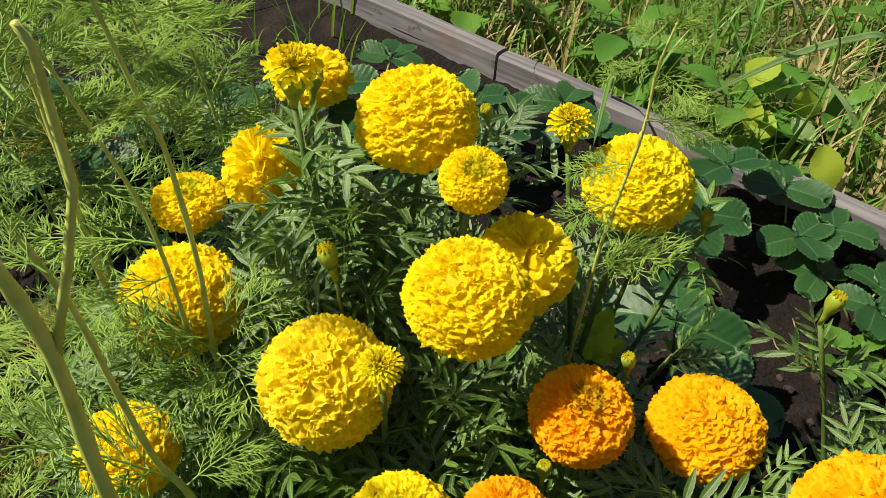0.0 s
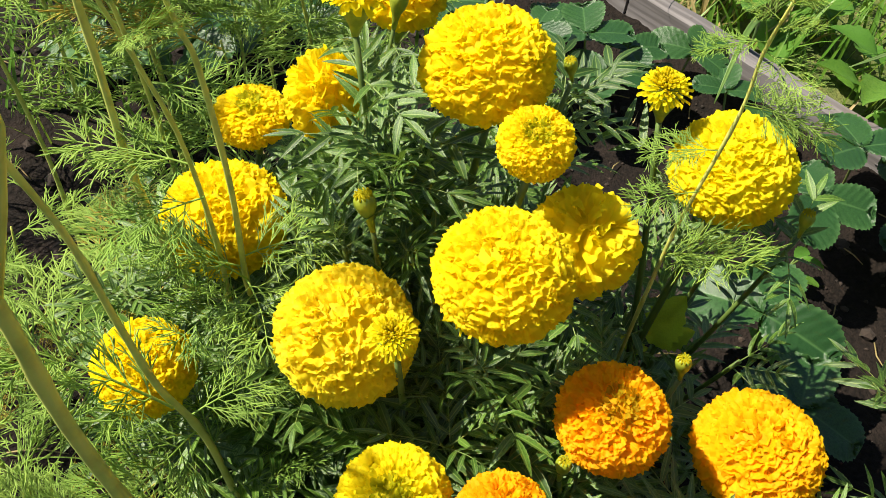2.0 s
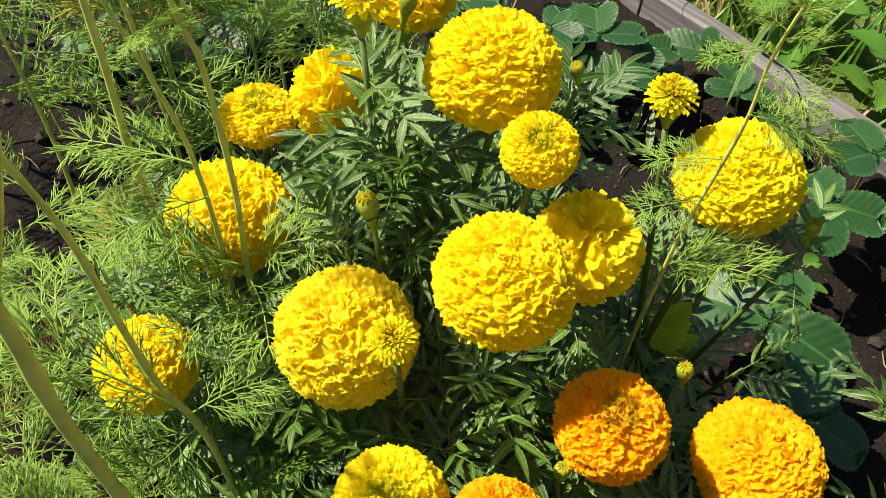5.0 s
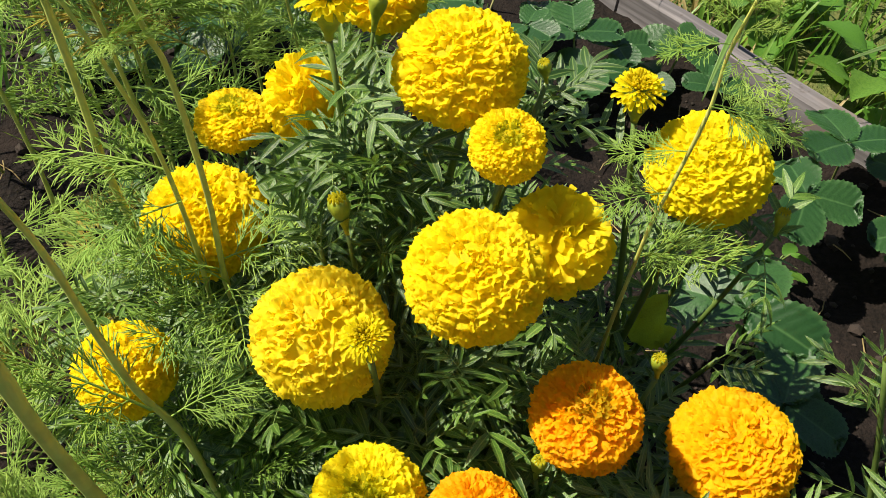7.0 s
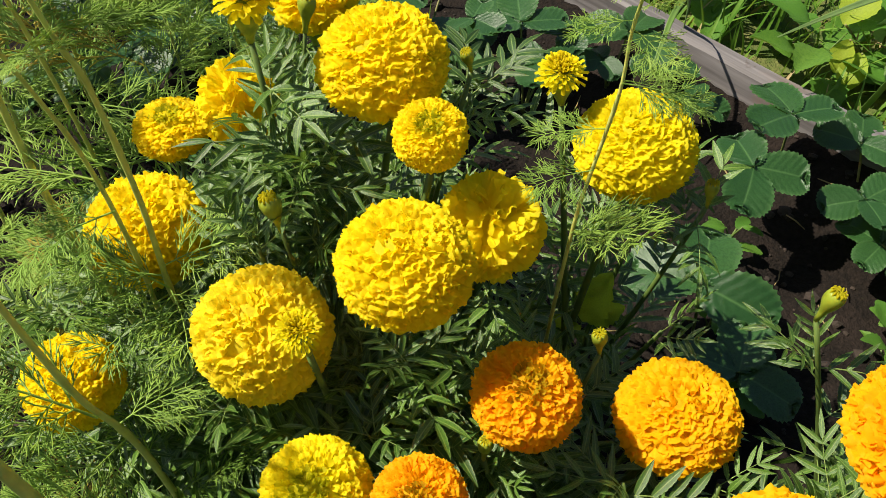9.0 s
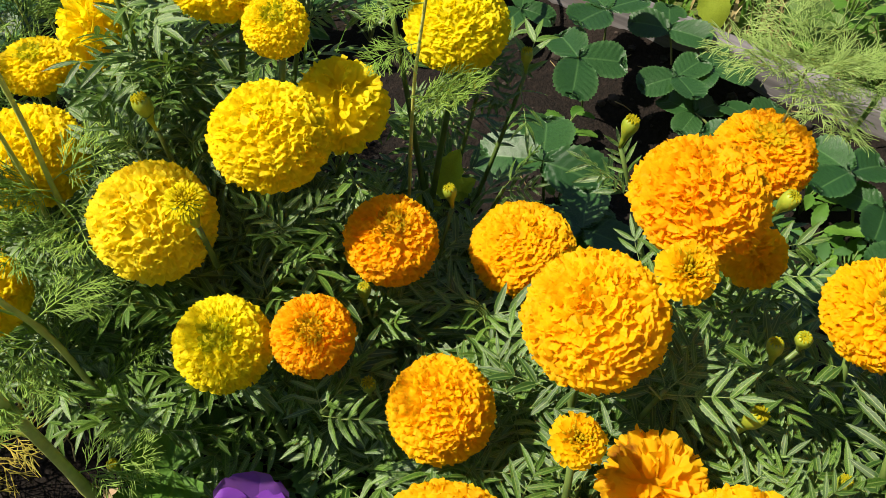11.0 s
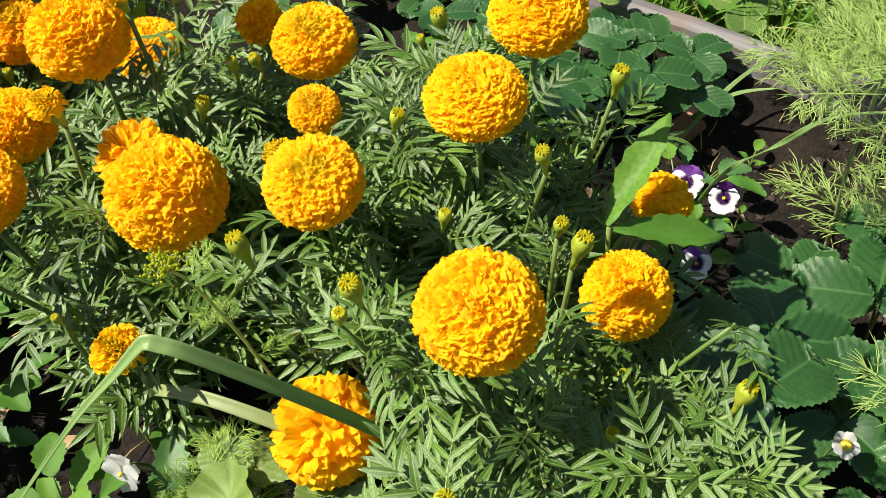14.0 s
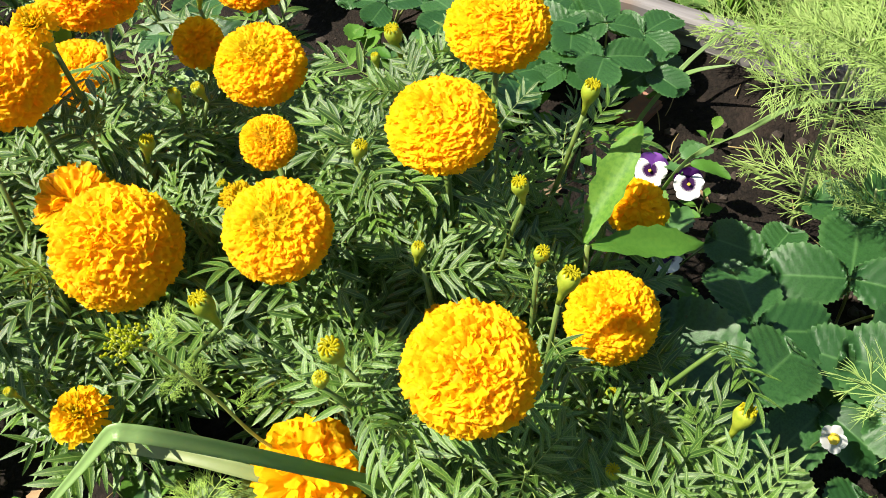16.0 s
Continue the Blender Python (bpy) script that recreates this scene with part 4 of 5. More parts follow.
for x, y, h in ((-0.27, 0.55, 0.44), (-0.33, 0.66, 0.46), (-0.40, 0.56, 0.42), (-0.46, 0.70, 0.44)):
    dill([(x + 0.02, y, 0.0), (x + 0.015, y, h * 0.4), (x, y - 0.01, h * 0.75), (x - 0.02, y - 0.02, h)], 0.0022, int(x * -2000), "tall dill plant with bright feathery fronds", every=5, size=0.9, lo=0.5)
dill([(0.315, -0.035, 0.0), (0.31, -0.035, 0.03), (0.303, -0.03, 0.06), (0.298, -0.028, 0.085)], 0.0012, 41, "small bright dill sprig near the leek-like blade", every=9, size=0.48, lo=0.4)
dill([(0.03, 0.045, 0.0), (0.02, 0.04, 0.03), (0.005, 0.035, 0.06), (-0.01, 0.03, 0.085)], 0.0012, 42, "small bright dill sprig beside the pansies", every=8, size=0.5, lo=0.4)
# by the greenish head
dill([(0.128, 0.455, 0.0), (0.130, 0.446, 0.18), (0.130, 0.440, 0.263), (0.132, 0.440, 0.334), (0.134, 0.439, 0.36), (0.140, 0.438, 0.425), (0.139, 0.438, 0.463), (0.141, 0.43, 0.50)], 0.0015, 6, "pale dill stalk with wispy fronds before a greenish marigold",
     every=4, size=0.26, lo=0.9, hi=1.0, fronds=[(0.38, -30, 0.75, 0.55), (0.37, 0, 0.6, 0.34), (0.74, -10, -0.1, 0.40), (0.74, 30, -0.4, 0.34), (0.86, -50, -0.15, 0.30), (0.88, 175, -0.3, 0.28), (0.66, 185, -0.1, 0.34), (0.6, 205, -0.2, 0.34)])
dill([(0.418, 0.45, 0.0), (0.414, 0.44, 0.15), (0.407, 0.424, 0.28), (0.404, 0.416, 0.335), (0.398, 0.408, 0.375)], 0.0014, 7, "tall dill with a fan of pale fronds behind an orange head", every=13, size=0.52, lo=0.86, hi=1.0, pale=True)
# flowering stalk leaning through the golden heads
dill([(0.415, 0.045, 0.0), (0.376, -0.005, 0.157), (0.352, -0.012, 0.255), (0.333, -0.016, 0.315), (0.325, -0.024, 0.335)], 0.0014, 8, "thin leaning dill stalk with a small yellow-green umbel", every=4, size=0.26, lo=0.4, hi=0.8)
# by the open corner of the bed
dill([(0.935, 0.25, 0.0), (0.922, 0.236, 0.067), (0.893, 0.212, 0.167), (0.872, 0.187, 0.25), (0.855, 0.165, 0.323), (0.85, 0.158, 0.345)], 0.0022, 9, "bushy bright dill with dense fronds near the plank",
     every=12, size=0.75, lo=0.55, hi=1.0, pale=True)
for x, y, h, k in ((1.03, 0.36, 0.28, 1), (1.08, 0.25, 0.26, 2), (1.0, 0.45, 0.22, 3), (1.13, 0.16, 0.25, 4), (0.99, 0.20, 0.12, 5)):
    dill([(x, y, 0.0), (x - 0.01, y, h * 0.4), (x - 0.01, y, h * 0.7), (x - 0.02, y, h)], 0.0020, 300 + k, "bushy bright dill with dense fronds", every=6, size=1.05, lo=0.25, pale=True)
dill([(0.80, -0.105, 0.0), (0.806, -0.114, 0.093), (0.808, -0.124, 0.17), (0.807, -0.129, 0.22), (0.815, -0.135, 0.26)], 0.0026, 10, "pale dill stalk with long thin threads",
     fronds=[(0.8, -10, 0.4, 0.7), (0.9, 60, 0.4, 0.7), (0.97, 20, 0.8, 0.6), (0.6, -5, 0.1, 0.7), (0.85, 120, 0.3, 0.7), (0.75, 40, 0.2, 0.65), (0.7, -60, 0.3, 0.6)], pale=True, wispy=True)


def umbel(place, r, seed):
    rng = random.Random(seed)
    u = thing("dill_umbel", place, "small yellow-green dill umbel on a thin stalk", "flower")
    s, f = Sheet(), Sheet()
    for i in range(16):
        a, t = i * GOLDEN, math.sqrt((i + 0.5) / 16)
        q = Vector(place) + Vector((math.cos(a) * r * t, math.sin(a) * r * t, r * 0.55 * (1 - 0.4 * t * t)))
        s.tube([place, Vector(place).lerp(q, 0.6), q], [0.0006, 0.0005, 0.0004], 4)
        for _ in range(7):
            p = q + Vector((rng.uniform(-1, 1), rng.uniform(-1, 1), rng.uniform(-0.4, 0.8))) * 0.005
            s.tube([q, p], [0.0003, 0.0003], 3)
            f.tube([p, p + Vector((0, 0, 0.001)), p + Vector((0, 0, 0.0022))], [0.0006, 0.0011, 0.0005], 5)
    put("spoke", s.mesh("spoke", DILL_STALK), u)
    put("flower_head", f.mesh("flower_head", UMBEL), u)


umbel((0.325, -0.024, 0.335), 0.011, 3)


# ---- strawberries ----
def berry_leaflet_mesh(seed, material):
    """A broad obovate leaflet, 1 long, along x, coarsely toothed, pleated along the side veins."""
    rng = random.Random(seed)
    s = Sheet()
    teeth = 19
    cup, sag = rng.uniform(0.05, 0.22), rng.uniform(0.05, 0.2)
    ph = rng.uniform(0, 6)
    rim = []
    for k in range(2 * teeth + 1):
        a = math.pi * k / (2 * teeth)
        x = 0.5 - 0.5 * math.cos(a)
        w = 0.47 * math.sin(a) ** 0.8 * (0.66 + 0.40 * x)
        out = 1.0 if k % 2 == 0 else 1.06
        rim.append((0.5 + (x - 0.5) * out, w * out))

    def lift(x, y, f):
        vein = 0.014 * math.cos((x - abs(y) * 0.75) * 2 * math.pi * 7.5) * min(1, f * 1.6)
        return cup * abs(y) + vein - sag * x * x + 0.03 * math.sin(4.5 * x + 3 * y + ph) * f
    for sgn in (1, -1):
        rows = []
        for x, w in rim:
            row = []
            for f in (0, 0.2, 0.4, 0.6, 0.8, 1.0):
                # side veins run forward from the midrib
                xx = x * (0.92 + 0.08 * f) if f < 1 else x
                xm = max(0.0, min(1.0, xx - 0.10 * (1 - f) * math.sin(math.pi * x)))
                row.append((xm, sgn * w * f, lift(xm, w * f, f)))
            rows.append(row)
        s.grid(rows if sgn > 0 else [r[::-1] for r in rows])
        share = [0, 0.2, 0.4, 0.6, 0.8, 1.0]
        s.across += (share if sgn > 0 else share[::-1]) * len(rows)
    return s.mesh("leaflet", material)


BERRY_LEAFLETS = [berry_leaflet_mesh(i, BERRY) for i in range(4)]
LIT_PALE_LEAFLETS = [berry_leaflet_mesh(10 + i, BERRY_LIT_PALE) for i in range(3)]


def berry_leaf(plant, rng, foot, hub, heading, size, tilt=0.0, pale=False):
    """A leaf on its petiole with three leaflets."""
    foot, hub = Vector(foot), Vector(hub)
    s = Sheet()
    s.tube(bezier(foot, foot.lerp(hub, 0.5) + Vector((0, 0, 0.02)), hub, 6), [0.0016] * 6, 5)
    st = put("petiole", s.mesh("petiole", BERRY_STEM), plant)
    for a, k in ((0, 1.0), (100, 0.93), (-100, 0.93)):
        b = radians(heading + a + rng.uniform(-12, 12))
        w = Vector((math.cos(b), math.sin(b), rng.uniform(-0.05, 0.25) + tilt))
        put("leaflet", rng.choice(LIT_PALE_LEAFLETS if pale else BERRY_LEAFLETS), st, along(hub, w, (rng.uniform(-0.35, 0.15), rng.uniform(-0.45, 0.05), 1), size * k * rng.uniform(0.9, 1.1)))


def strawberry(base, seed, leaves, label="dark green strawberry plant with toothed three-part leaves", pale=False):
    """leaves: (x, y, z of the hub, heading, leaflet length)."""
    rng = random.Random(seed)
    plant = thing("strawberry_plant", (*base, ground_height(*base)), label, "plant", "strawberry plants")
    for x, y, z, head, size in leaves:
        berry_leaf(plant, rng, (base[0], base[1], 0), (x, y, z), head, size, pale=pale)
    return plant


def crown(base, seed, n, reach, high, size, **kw):
    rng = random.Random(seed)
    out = []
    for i in range(n):
        a = i * GOLDEN + rng.uniform(-0.4, 0.4)
        d = reach * rng.uniform(0.45, 1.0)
        out.append((base[0] + math.cos(a) * d, base[1] + math.sin(a) * d, high * rng.uniform(0.6, 1.1), math.degrees(a) + rng.uniform(-30, 30), size * rng.uniform(0.8, 1.15)))
    strawberry(base, seed, out, **kw)


strawberry((0.09, 0.97), 1, [(0.072, 1.013, 0.11, 110, 0.066), (0.106, 0.972, 0.09, -90, 0.056), (0.02, 0.985, 0.08, 190, 0.055), (0.13, 1.03, 0.09, 40, 0.055)])
crown((-0.06, 1.02), 2, 6, 0.10, 0.13, 0.062)
strawberry((0.20, 1.04), 21, [(0.218, 1.072, 0.08, 70, 0.06), (0.185, 1.03, 0.06, 200, 0.045)])
strawberry((0.41, 0.90), 3, [(0.392, 0.872, 0.12, 120, 0.064)])
strawberry((0.37, 0.81), 4, [(0.343, 0.783, 0.11, 5, 0.068)], "sunlit strawberry plant with broad pleated leaves")
strawberry((0.29, 0.60), 5, [(0.278, 0.611, 0.10, 75, 0.078), (0.309, 0.521, 0.09, 80, 0.064), (0.325, 0.575, 0.05, -60, 0.045)])
strawberry((0.50, 0.86), 6, [(0.486, 0.889, 0.08, 70, 0.058), (0.478, 0.80, 0.07, -70, 0.055), (0.53, 0.82, 0.07, 330, 0.05)])
strawberry((0.64, 0.56), 7, [(0.612, 0.592, 0.10, 120, 0.062), (0.644, 0.555, 0.08, -110, 0.058), (0.72, 0.566, 0.10, 60, 0.062), (0.655, 0.485, 0.08, -80, 0.06), (0.70, 0.52, 0.07, -20, 0.055)])
# the sun on these leaves is painted by the paler leaflet material
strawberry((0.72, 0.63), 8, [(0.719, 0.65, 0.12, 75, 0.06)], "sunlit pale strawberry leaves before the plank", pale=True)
crown((0.54, 0.72), 9, 4, 0.06, 0.07, 0.05)
crown((0.50, 0.36), 18, 6, 0.08, 0.13, 0.06)
strawberry((0.79, 0.51), 24, [(0.75, 0.544, 0.10, 150, 0.06), (0.794, 0.541, 0.10, 80, 0.06), (0.839, 0.525, 0.09, 40, 0.055), (0.772, 0.476, 0.10, -110, 0.062), (0.832, 0.475, 0.07, -50, 0.06), (0.73, 0.49, 0.08, 200, 0.055)])
strawberry((0.27, 0.98), 25, [(0.262, 1.01, 0.07, 100, 0.05), (0.30, 0.965, 0.06, -30, 0.045)])
crown((-0.40, 0.90), 22, 5, 0.1, 0.13, 0.065)
crown((-0.20, 0.95), 23, 5, 0.1, 0.13, 0.065)
strawberry((0.79, 0.02), 10, [(0.752, -0.005, 0.13, 120, 0.095), (0.80, 0.07, 0.10, 80, 0.075), (0.84, 0.0, 0.07, -60, 0.07), (0.82, 0.11, 0.08, 130, 0.06)], "lush dark green strawberry plant with toothed leaves")
strawberry((0.93, 0.12), 11, [(0.908, 0.112, 0.10, 60, 0.088), (0.896, 0.014, 0.09, 40, 0.082), (0.97, 0.18, 0.09, 30, 0.08), (0.86, 0.17, 0.07, 150, 0.06), (1.0, 0.08, 0.09, -20, 0.08)], "lush dark green strawberry plant with toothed leaves")
crown((0.98, -0.06), 12, 7, 0.1, 0.10, 0.085)
crown((0.78, -0.14), 13, 5, 0.09, 0.08, 0.06)
crown((0.62, -0.20), 14, 5, 0.08, 0.10, 0.055)
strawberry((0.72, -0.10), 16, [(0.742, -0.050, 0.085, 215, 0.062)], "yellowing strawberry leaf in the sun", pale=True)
# pale=True: sunlight on these three plants is in their leaf colour
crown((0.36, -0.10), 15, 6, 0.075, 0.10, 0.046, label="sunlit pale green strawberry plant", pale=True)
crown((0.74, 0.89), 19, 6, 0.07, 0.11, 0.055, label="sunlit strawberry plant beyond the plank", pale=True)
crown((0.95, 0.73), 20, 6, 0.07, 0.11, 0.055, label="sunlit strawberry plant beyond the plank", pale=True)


# ---- pansies ----
def pansy_petal_mesh(seed, wide, long, material, ruffle=0.08):
    """A rounded petal, from the origin along x, facing z."""
    rng = random.Random(seed)
    s = Sheet()
    ph = rng.uniform(0, 6)
    rows = []
    for i in range(8):
        v = i / 7
        w = wide * 0.5 * math.sqrt(max(0.0, 1 - (1 - 1.55 * v) ** 2)) if v < 0.645 else wide * 0.5 * math.sqrt(max(0.02, 1 - ((v - 0.645) / 0.37) ** 2))
        row = []
        for j in range(7):
            u = 2 * j / 6 - 1
            row.append((long * v, u * w, long * (0.16 * v * v + ruffle * v * v * math.sin(3.2 * u + ph) - 0.05 * u * u * v)))
        rows.append(row)
    s.grid(rows)
    return s.mesh("petal", material)


def blotched(name, outer, inner, reach):
    """A petal with a dark blotch that fades out from the throat."""
    m, t, n, l, p = nodes_of(name)
    co = n.new("ShaderNodeTexCoord")
    ln = n.new("ShaderNodeVectorMath")
    ln.operation = "LENGTH"
    l.new(co.outputs["Object"], ln.inputs[0])
    nz = n.new("ShaderNodeMath")
    nz.operation, nz.inputs[1].default_value = "MULTIPLY_ADD", 0.005
    l.new(noisy(t, 500, 3), nz.inputs[0])
    l.new(ln.outputs["Value"], nz.inputs[2])
    c = mixed(t, inner, outer, ramped(t, nz.outputs[0], reach + 0.001, reach + 0.004))
    l.new(c, p.inputs["Base Color"])
    p.inputs["Roughness"].default_value = 0.5
    p.inputs["Specular IOR Level"].default_value = 0.25
    bumped(t, noisy(t, 260, 2), 0.3, 0.0008, p)
    return m


WHITE_BLOTCH = blotched("petal_white_blotched", (0.80, 0.80, 0.80), (0.03, 0.006, 0.05), 0.0085)
VIOLET_BLOTCH = blotched("petal_violet_blotched", (0.15, 0.035, 0.30), (0.03, 0.004, 0.06), 0.010)
BLUE_BLOTCH = blotched("petal_blue_blotched", (0.07, 0.018, 0.34), (0.03, 0.006, 0.12), 0.006)
LILAC_BLOTCH = blotched("petal_lilac_blotched", (0.22, 0.19, 0.40), (0.10, 0.05, 0.22), 0.005)
EYE = leafy("pansy_eye", (0.75, 0.55, 0.03), (0.8, 0.6, 0.05), island=False, through_share=0.1)


def oval_leaf_mesh(seed, material, slim=0.55, teeth=0.08, curl=0.25):
    s = Sheet()
    rows = []
    for i in range(13):
        v = i / 12
        w = slim * 0.5 * math.sin(math.pi * min(1.0, v * 0.94 + 0.04)) ** 0.8 * (1 + (teeth if i % 2 else -teeth))
        row = []
        for j in range(5):
            u = 2 * j / 4 - 1
            row.append((v, u * w, 0.3 * abs(u) * w - curl * v * v + 0.03 * math.sin(6 * v + 2 * u + seed)))
        rows.append(row)
    s.grid(rows)
    return s.mesh("leaf", material)


OVALS = [oval_leaf_mesh(i, WEED, 0.5 + 0.1 * i) for i in range(3)]
DARK_OVALS = [oval_leaf_mesh(5 + i, BERRY, 0.45 + 0.1 * i, 0.12) for i in range(3)]


def lobed_leaf_mesh(seed, material, lobes=7):
    """A rounded leaf with a scalloped edge, 1 across, along x, pleated between its veins."""
    s = Sheet()
    rows = []
    for k in range(lobes * 6 + 1):
        a = radians(-152 + 304 * k / (lobes * 6))
        edge = 0.52 * (0.86 + 0.16 * abs(math.sin(math.pi * k / 6)) + 0.03 * math.sin(k * 2.4)) * (1 + 0.12 * math.cos(a))
        row = []
        for j in range(6):
            f = j / 5
            r = edge * f
            z = 0.022 * f * math.cos(2 * math.pi * k / 6) + 0.05 * f * noise.noise((math.cos(a) * f * 4, math.sin(a) * f * 4, seed)) + 0.20 * f * f + 0.06 * f * math.sin(3 * a + seed)
            row.append((0.35 + r * math.cos(a), r * math.sin(a), z))
        rows.append(row)
    s.grid(rows)
    return s.mesh("leaf", material)


LOBED = [lobed_leaf_mesh(i, LOBE) for i in range(2)] + [lobed_leaf_mesh(4, WEED)]


def pansy(base, seed, label, flowers, leaves=9, spread=0.05):
    """flowers: (x, y, z, face direction, size, colours of back, side and lip petals)."""
    rng = random.Random(seed)
    plant = thing("pansy", (*base, ground_height(*base)), label, "flower plant", "pansies")
    root = Vector((*base, 0))
    for x, y, z, face, size, back, sides, lip in flowers:
        c = Vector((x, y, z))
        f = Vector(face).normalized()
        s = Sheet()
        s.tube(bezier(root, root.lerp(c, 0.6) + Vector((0, 0, 0.03)), c - f * 0.006, 7), [0.0014] * 7, 5)
        st = put("flower_stalk", s.mesh("flower_stalk", STEM), plant)
        up = (Vector((0, 0, 1)) - f * f.z)
        up = up.normalized() if up.length > 0.05 else Vector((0, 1, 0))
        right = up.cross(f)
        for k, (a, mat, w, h, off) in enumerate(((58, back, 1.0, 1.0, -0.0022), (122, back, 1.0, 1.0, -0.0016), (8, sides, 0.85, 0.9, 0.0), (172, sides, 0.85, 0.9, 0.0004), (-90, lip, 1.2, 0.95, 0.001))):
            way = right * math.cos(radians(a)) + up * math.sin(radians(a))
            m = along(c + f * off, way, f)
            put("petal", pansy_petal_mesh(seed * 9 + k, size * 0.62 * w, size * 0.52 * h, mat), st, m)
        e = Sheet()
        e.lathe([(0.0012, -0.001), (0.002, 0.001), (0.0015, 0.0026), (0.0004, 0.003)], 8)
        put("eye", e.mesh("eye", EYE), st, facing(c + f * 0.002, f))
    for i in range(leaves):
        a = i * GOLDEN
        q = root + Vector((math.cos(a), math.sin(a), 0)) * spread * rng.uniform(0.1, 0.7) + Vector((0, 0, rng.uniform(0.012, 0.075)))
        s = Sheet()
        s.tube([root, root.lerp(q, 0.6) + Vector((0, 0, 0.006)), q], [0.001] * 3, 4)
        put("leaf_stalk", s.mesh("leaf_stalk", STEM), plant)
        put("leaf", rng.choice(OVALS if rng.random() < 0.55 else DARK_OVALS), plant, along(q, (math.cos(a), math.sin(a), rng.uniform(-0.1, 0.6)), (0, 0, 1), rng.uniform(0.028, 0.045)))
    return plant


pansy((0.02, 0.215), 1, "purple pansy with a nearly black middle", [(0.018, 0.199, 0.161, (-0.05, -0.75, 0.55), 0.056, VIOLET, VIOLET_BLOTCH, DEEP_VIOLET)], 10, 0.07)
pansy((-0.02, 0.20), 2, "drooping faded pale pink pansy", [(-0.015, 0.175, 0.130, (-0.3, -0.8, -0.1), 0.042, PINK_PALE, PINK_PALE, PINK_PALE)], 7, 0.06)
pansy((0.055, 0.10), 3, "pansy with blue-violet crumpled flowers", [(0.038, 0.094, 0.109, (-0.3, -0.5, 0.7), 0.034, BLUE_BLOTCH, BLUE_BLOTCH, BLUE_BLOTCH), (0.078, 0.082, 0.112, (0.5, -0.6, -0.2), 0.034, LILAC, VIOLET, LILAC)], 11, 0.08)
pansy((0.01, 0.055), 4, "pale lilac pansy low over the soil", [(0.010, 0.060, 0.101, (-0.2, -0.5, 0.8), 0.038, LILAC_BLOTCH, LILAC_BLOTCH, LILAC_BLOTCH)], 8, 0.06)
pansy((0.79, 0.335), 5, "white and violet pansies with dark faces", [(0.783, 0.313, 0.068, (-0.35, -0.75, 0.4), 0.040, VIOLET, WHITE_BLOTCH, WHITE_BLOTCH), (0.817, 0.285, 0.068, (-0.1, -0.75, 0.6), 0.036, DEEP_VIOLET, WHITE_BLOTCH, WHITE_BLOTCH)], 12, 0.08)
pansy((0.765, 0.20), 6, "small white and violet pansy beside a weed leaf", [(0.759, 0.186, 0.075, (-0.1, -0.7, 0.6), 0.034, VIOLET, WHITE_BLOTCH, WHITE_BLOTCH)], 9, 0.07)
pansy((0.24, 0.02), 7, "pale white pansy near the front of the bed", [(0.225, -0.02, 0.085, (-0.3, -0.7, 0.2), 0.038, WHITE_PETAL, WHITE_PETAL, WHITE_PETAL)], 9, 0.07)


# ---- a strawberry blossom, clover, weeds, blades ----
def blossom(place, seed):
    b = thing("strawberry_blossom", (place[0], place[1] + 0.01, 0.0), "white five-petalled strawberry blossom with a yellow middle", "flower")
    f = Vector((0.05, -0.45, 0.9)).normalized()
    s = Sheet()
    s.tube(bezier((place[0], place[1] + 0.01, 0), (place[0], place[1] + 0.02, place[2] * 0.7), Vector(place) - f * 0.002, 6), [0.001] * 6, 5)
    put("flower_stalk", s.mesh("flower_stalk", STEM), b)
    x = f.orthogonal().normalized()
    for k in range(5):
        w = Matrix.Rotation(2 * math.pi * k / 5, 3, f) @ x
        put("petal", pansy_petal_mesh(k + seed, 0.0115, 0.012, WHITE_PETAL, 0.04), b, along(place, w, f))
    e = Sheet()
    e.lathe([(0.004, 0.0), (0.0048, 0.002), (0.0035, 0.0045), (0.001, 0.0055)], 12, 0.1)
    put("eye", e.mesh("eye", EYE), b, facing(place, f))


blossom((0.817, -0.042, 0.104), 1)


def ribbon(name, label, pts, width, material, seed, fold=0.25):
    """A long grass-like blade through the points."""
    pts = [Vector(q) for q in pts]
    fine = []
    for i in range(len(pts) - 1):
        p0, p1, p2, p3 = pts[max(i - 1, 0)], pts[i], pts[i + 1], pts[min(i + 2, len(pts) - 1)]
        for k in range(6):
            t = k / 6
            fine.append(0.5 * (2 * p1 + (p2 - p0) * t + (2 * p0 - 5 * p1 + 4 * p2 - p3) * t * t + (3 * p1 - p0 - 3 * p2 + p3) * t ** 3))
    fine.append(pts[-1])
    n = len(fine)
    rows = []
    for i, q in enumerate(fine):
        t = i / (n - 1)
        d = (fine[min(i + 1, n - 1)] - fine[max(i - 1, 0)]).normalized()
        side = d.cross(Vector((0.1 + 0.12 * math.sin(seed + 4 * t), -0.5, 0.85))).normalized()
        nor = side.cross(d)
        w = width * 0.5 * min(1, 0.55 + t * 2) * (1 - max(0, (t - 0.55) / 0.45) ** 1.8) + 0.0003
        rows.append([q - side * w + nor * w * fold, q - side * w * 0.5 + nor * w * fold * 0.3, q, q + side * w * 0.5 + nor * w * fold * 0.3, q + side * w + nor * w * fold])
    s = Sheet()
    s.grid(rows)
    o = thing(name, (0, 0, 0), label, "grass", me=s.mesh(name, material))
    m = o.modifiers.new("thickness", "SOLIDIFY")
    m.thickness = 0.0006
    return o


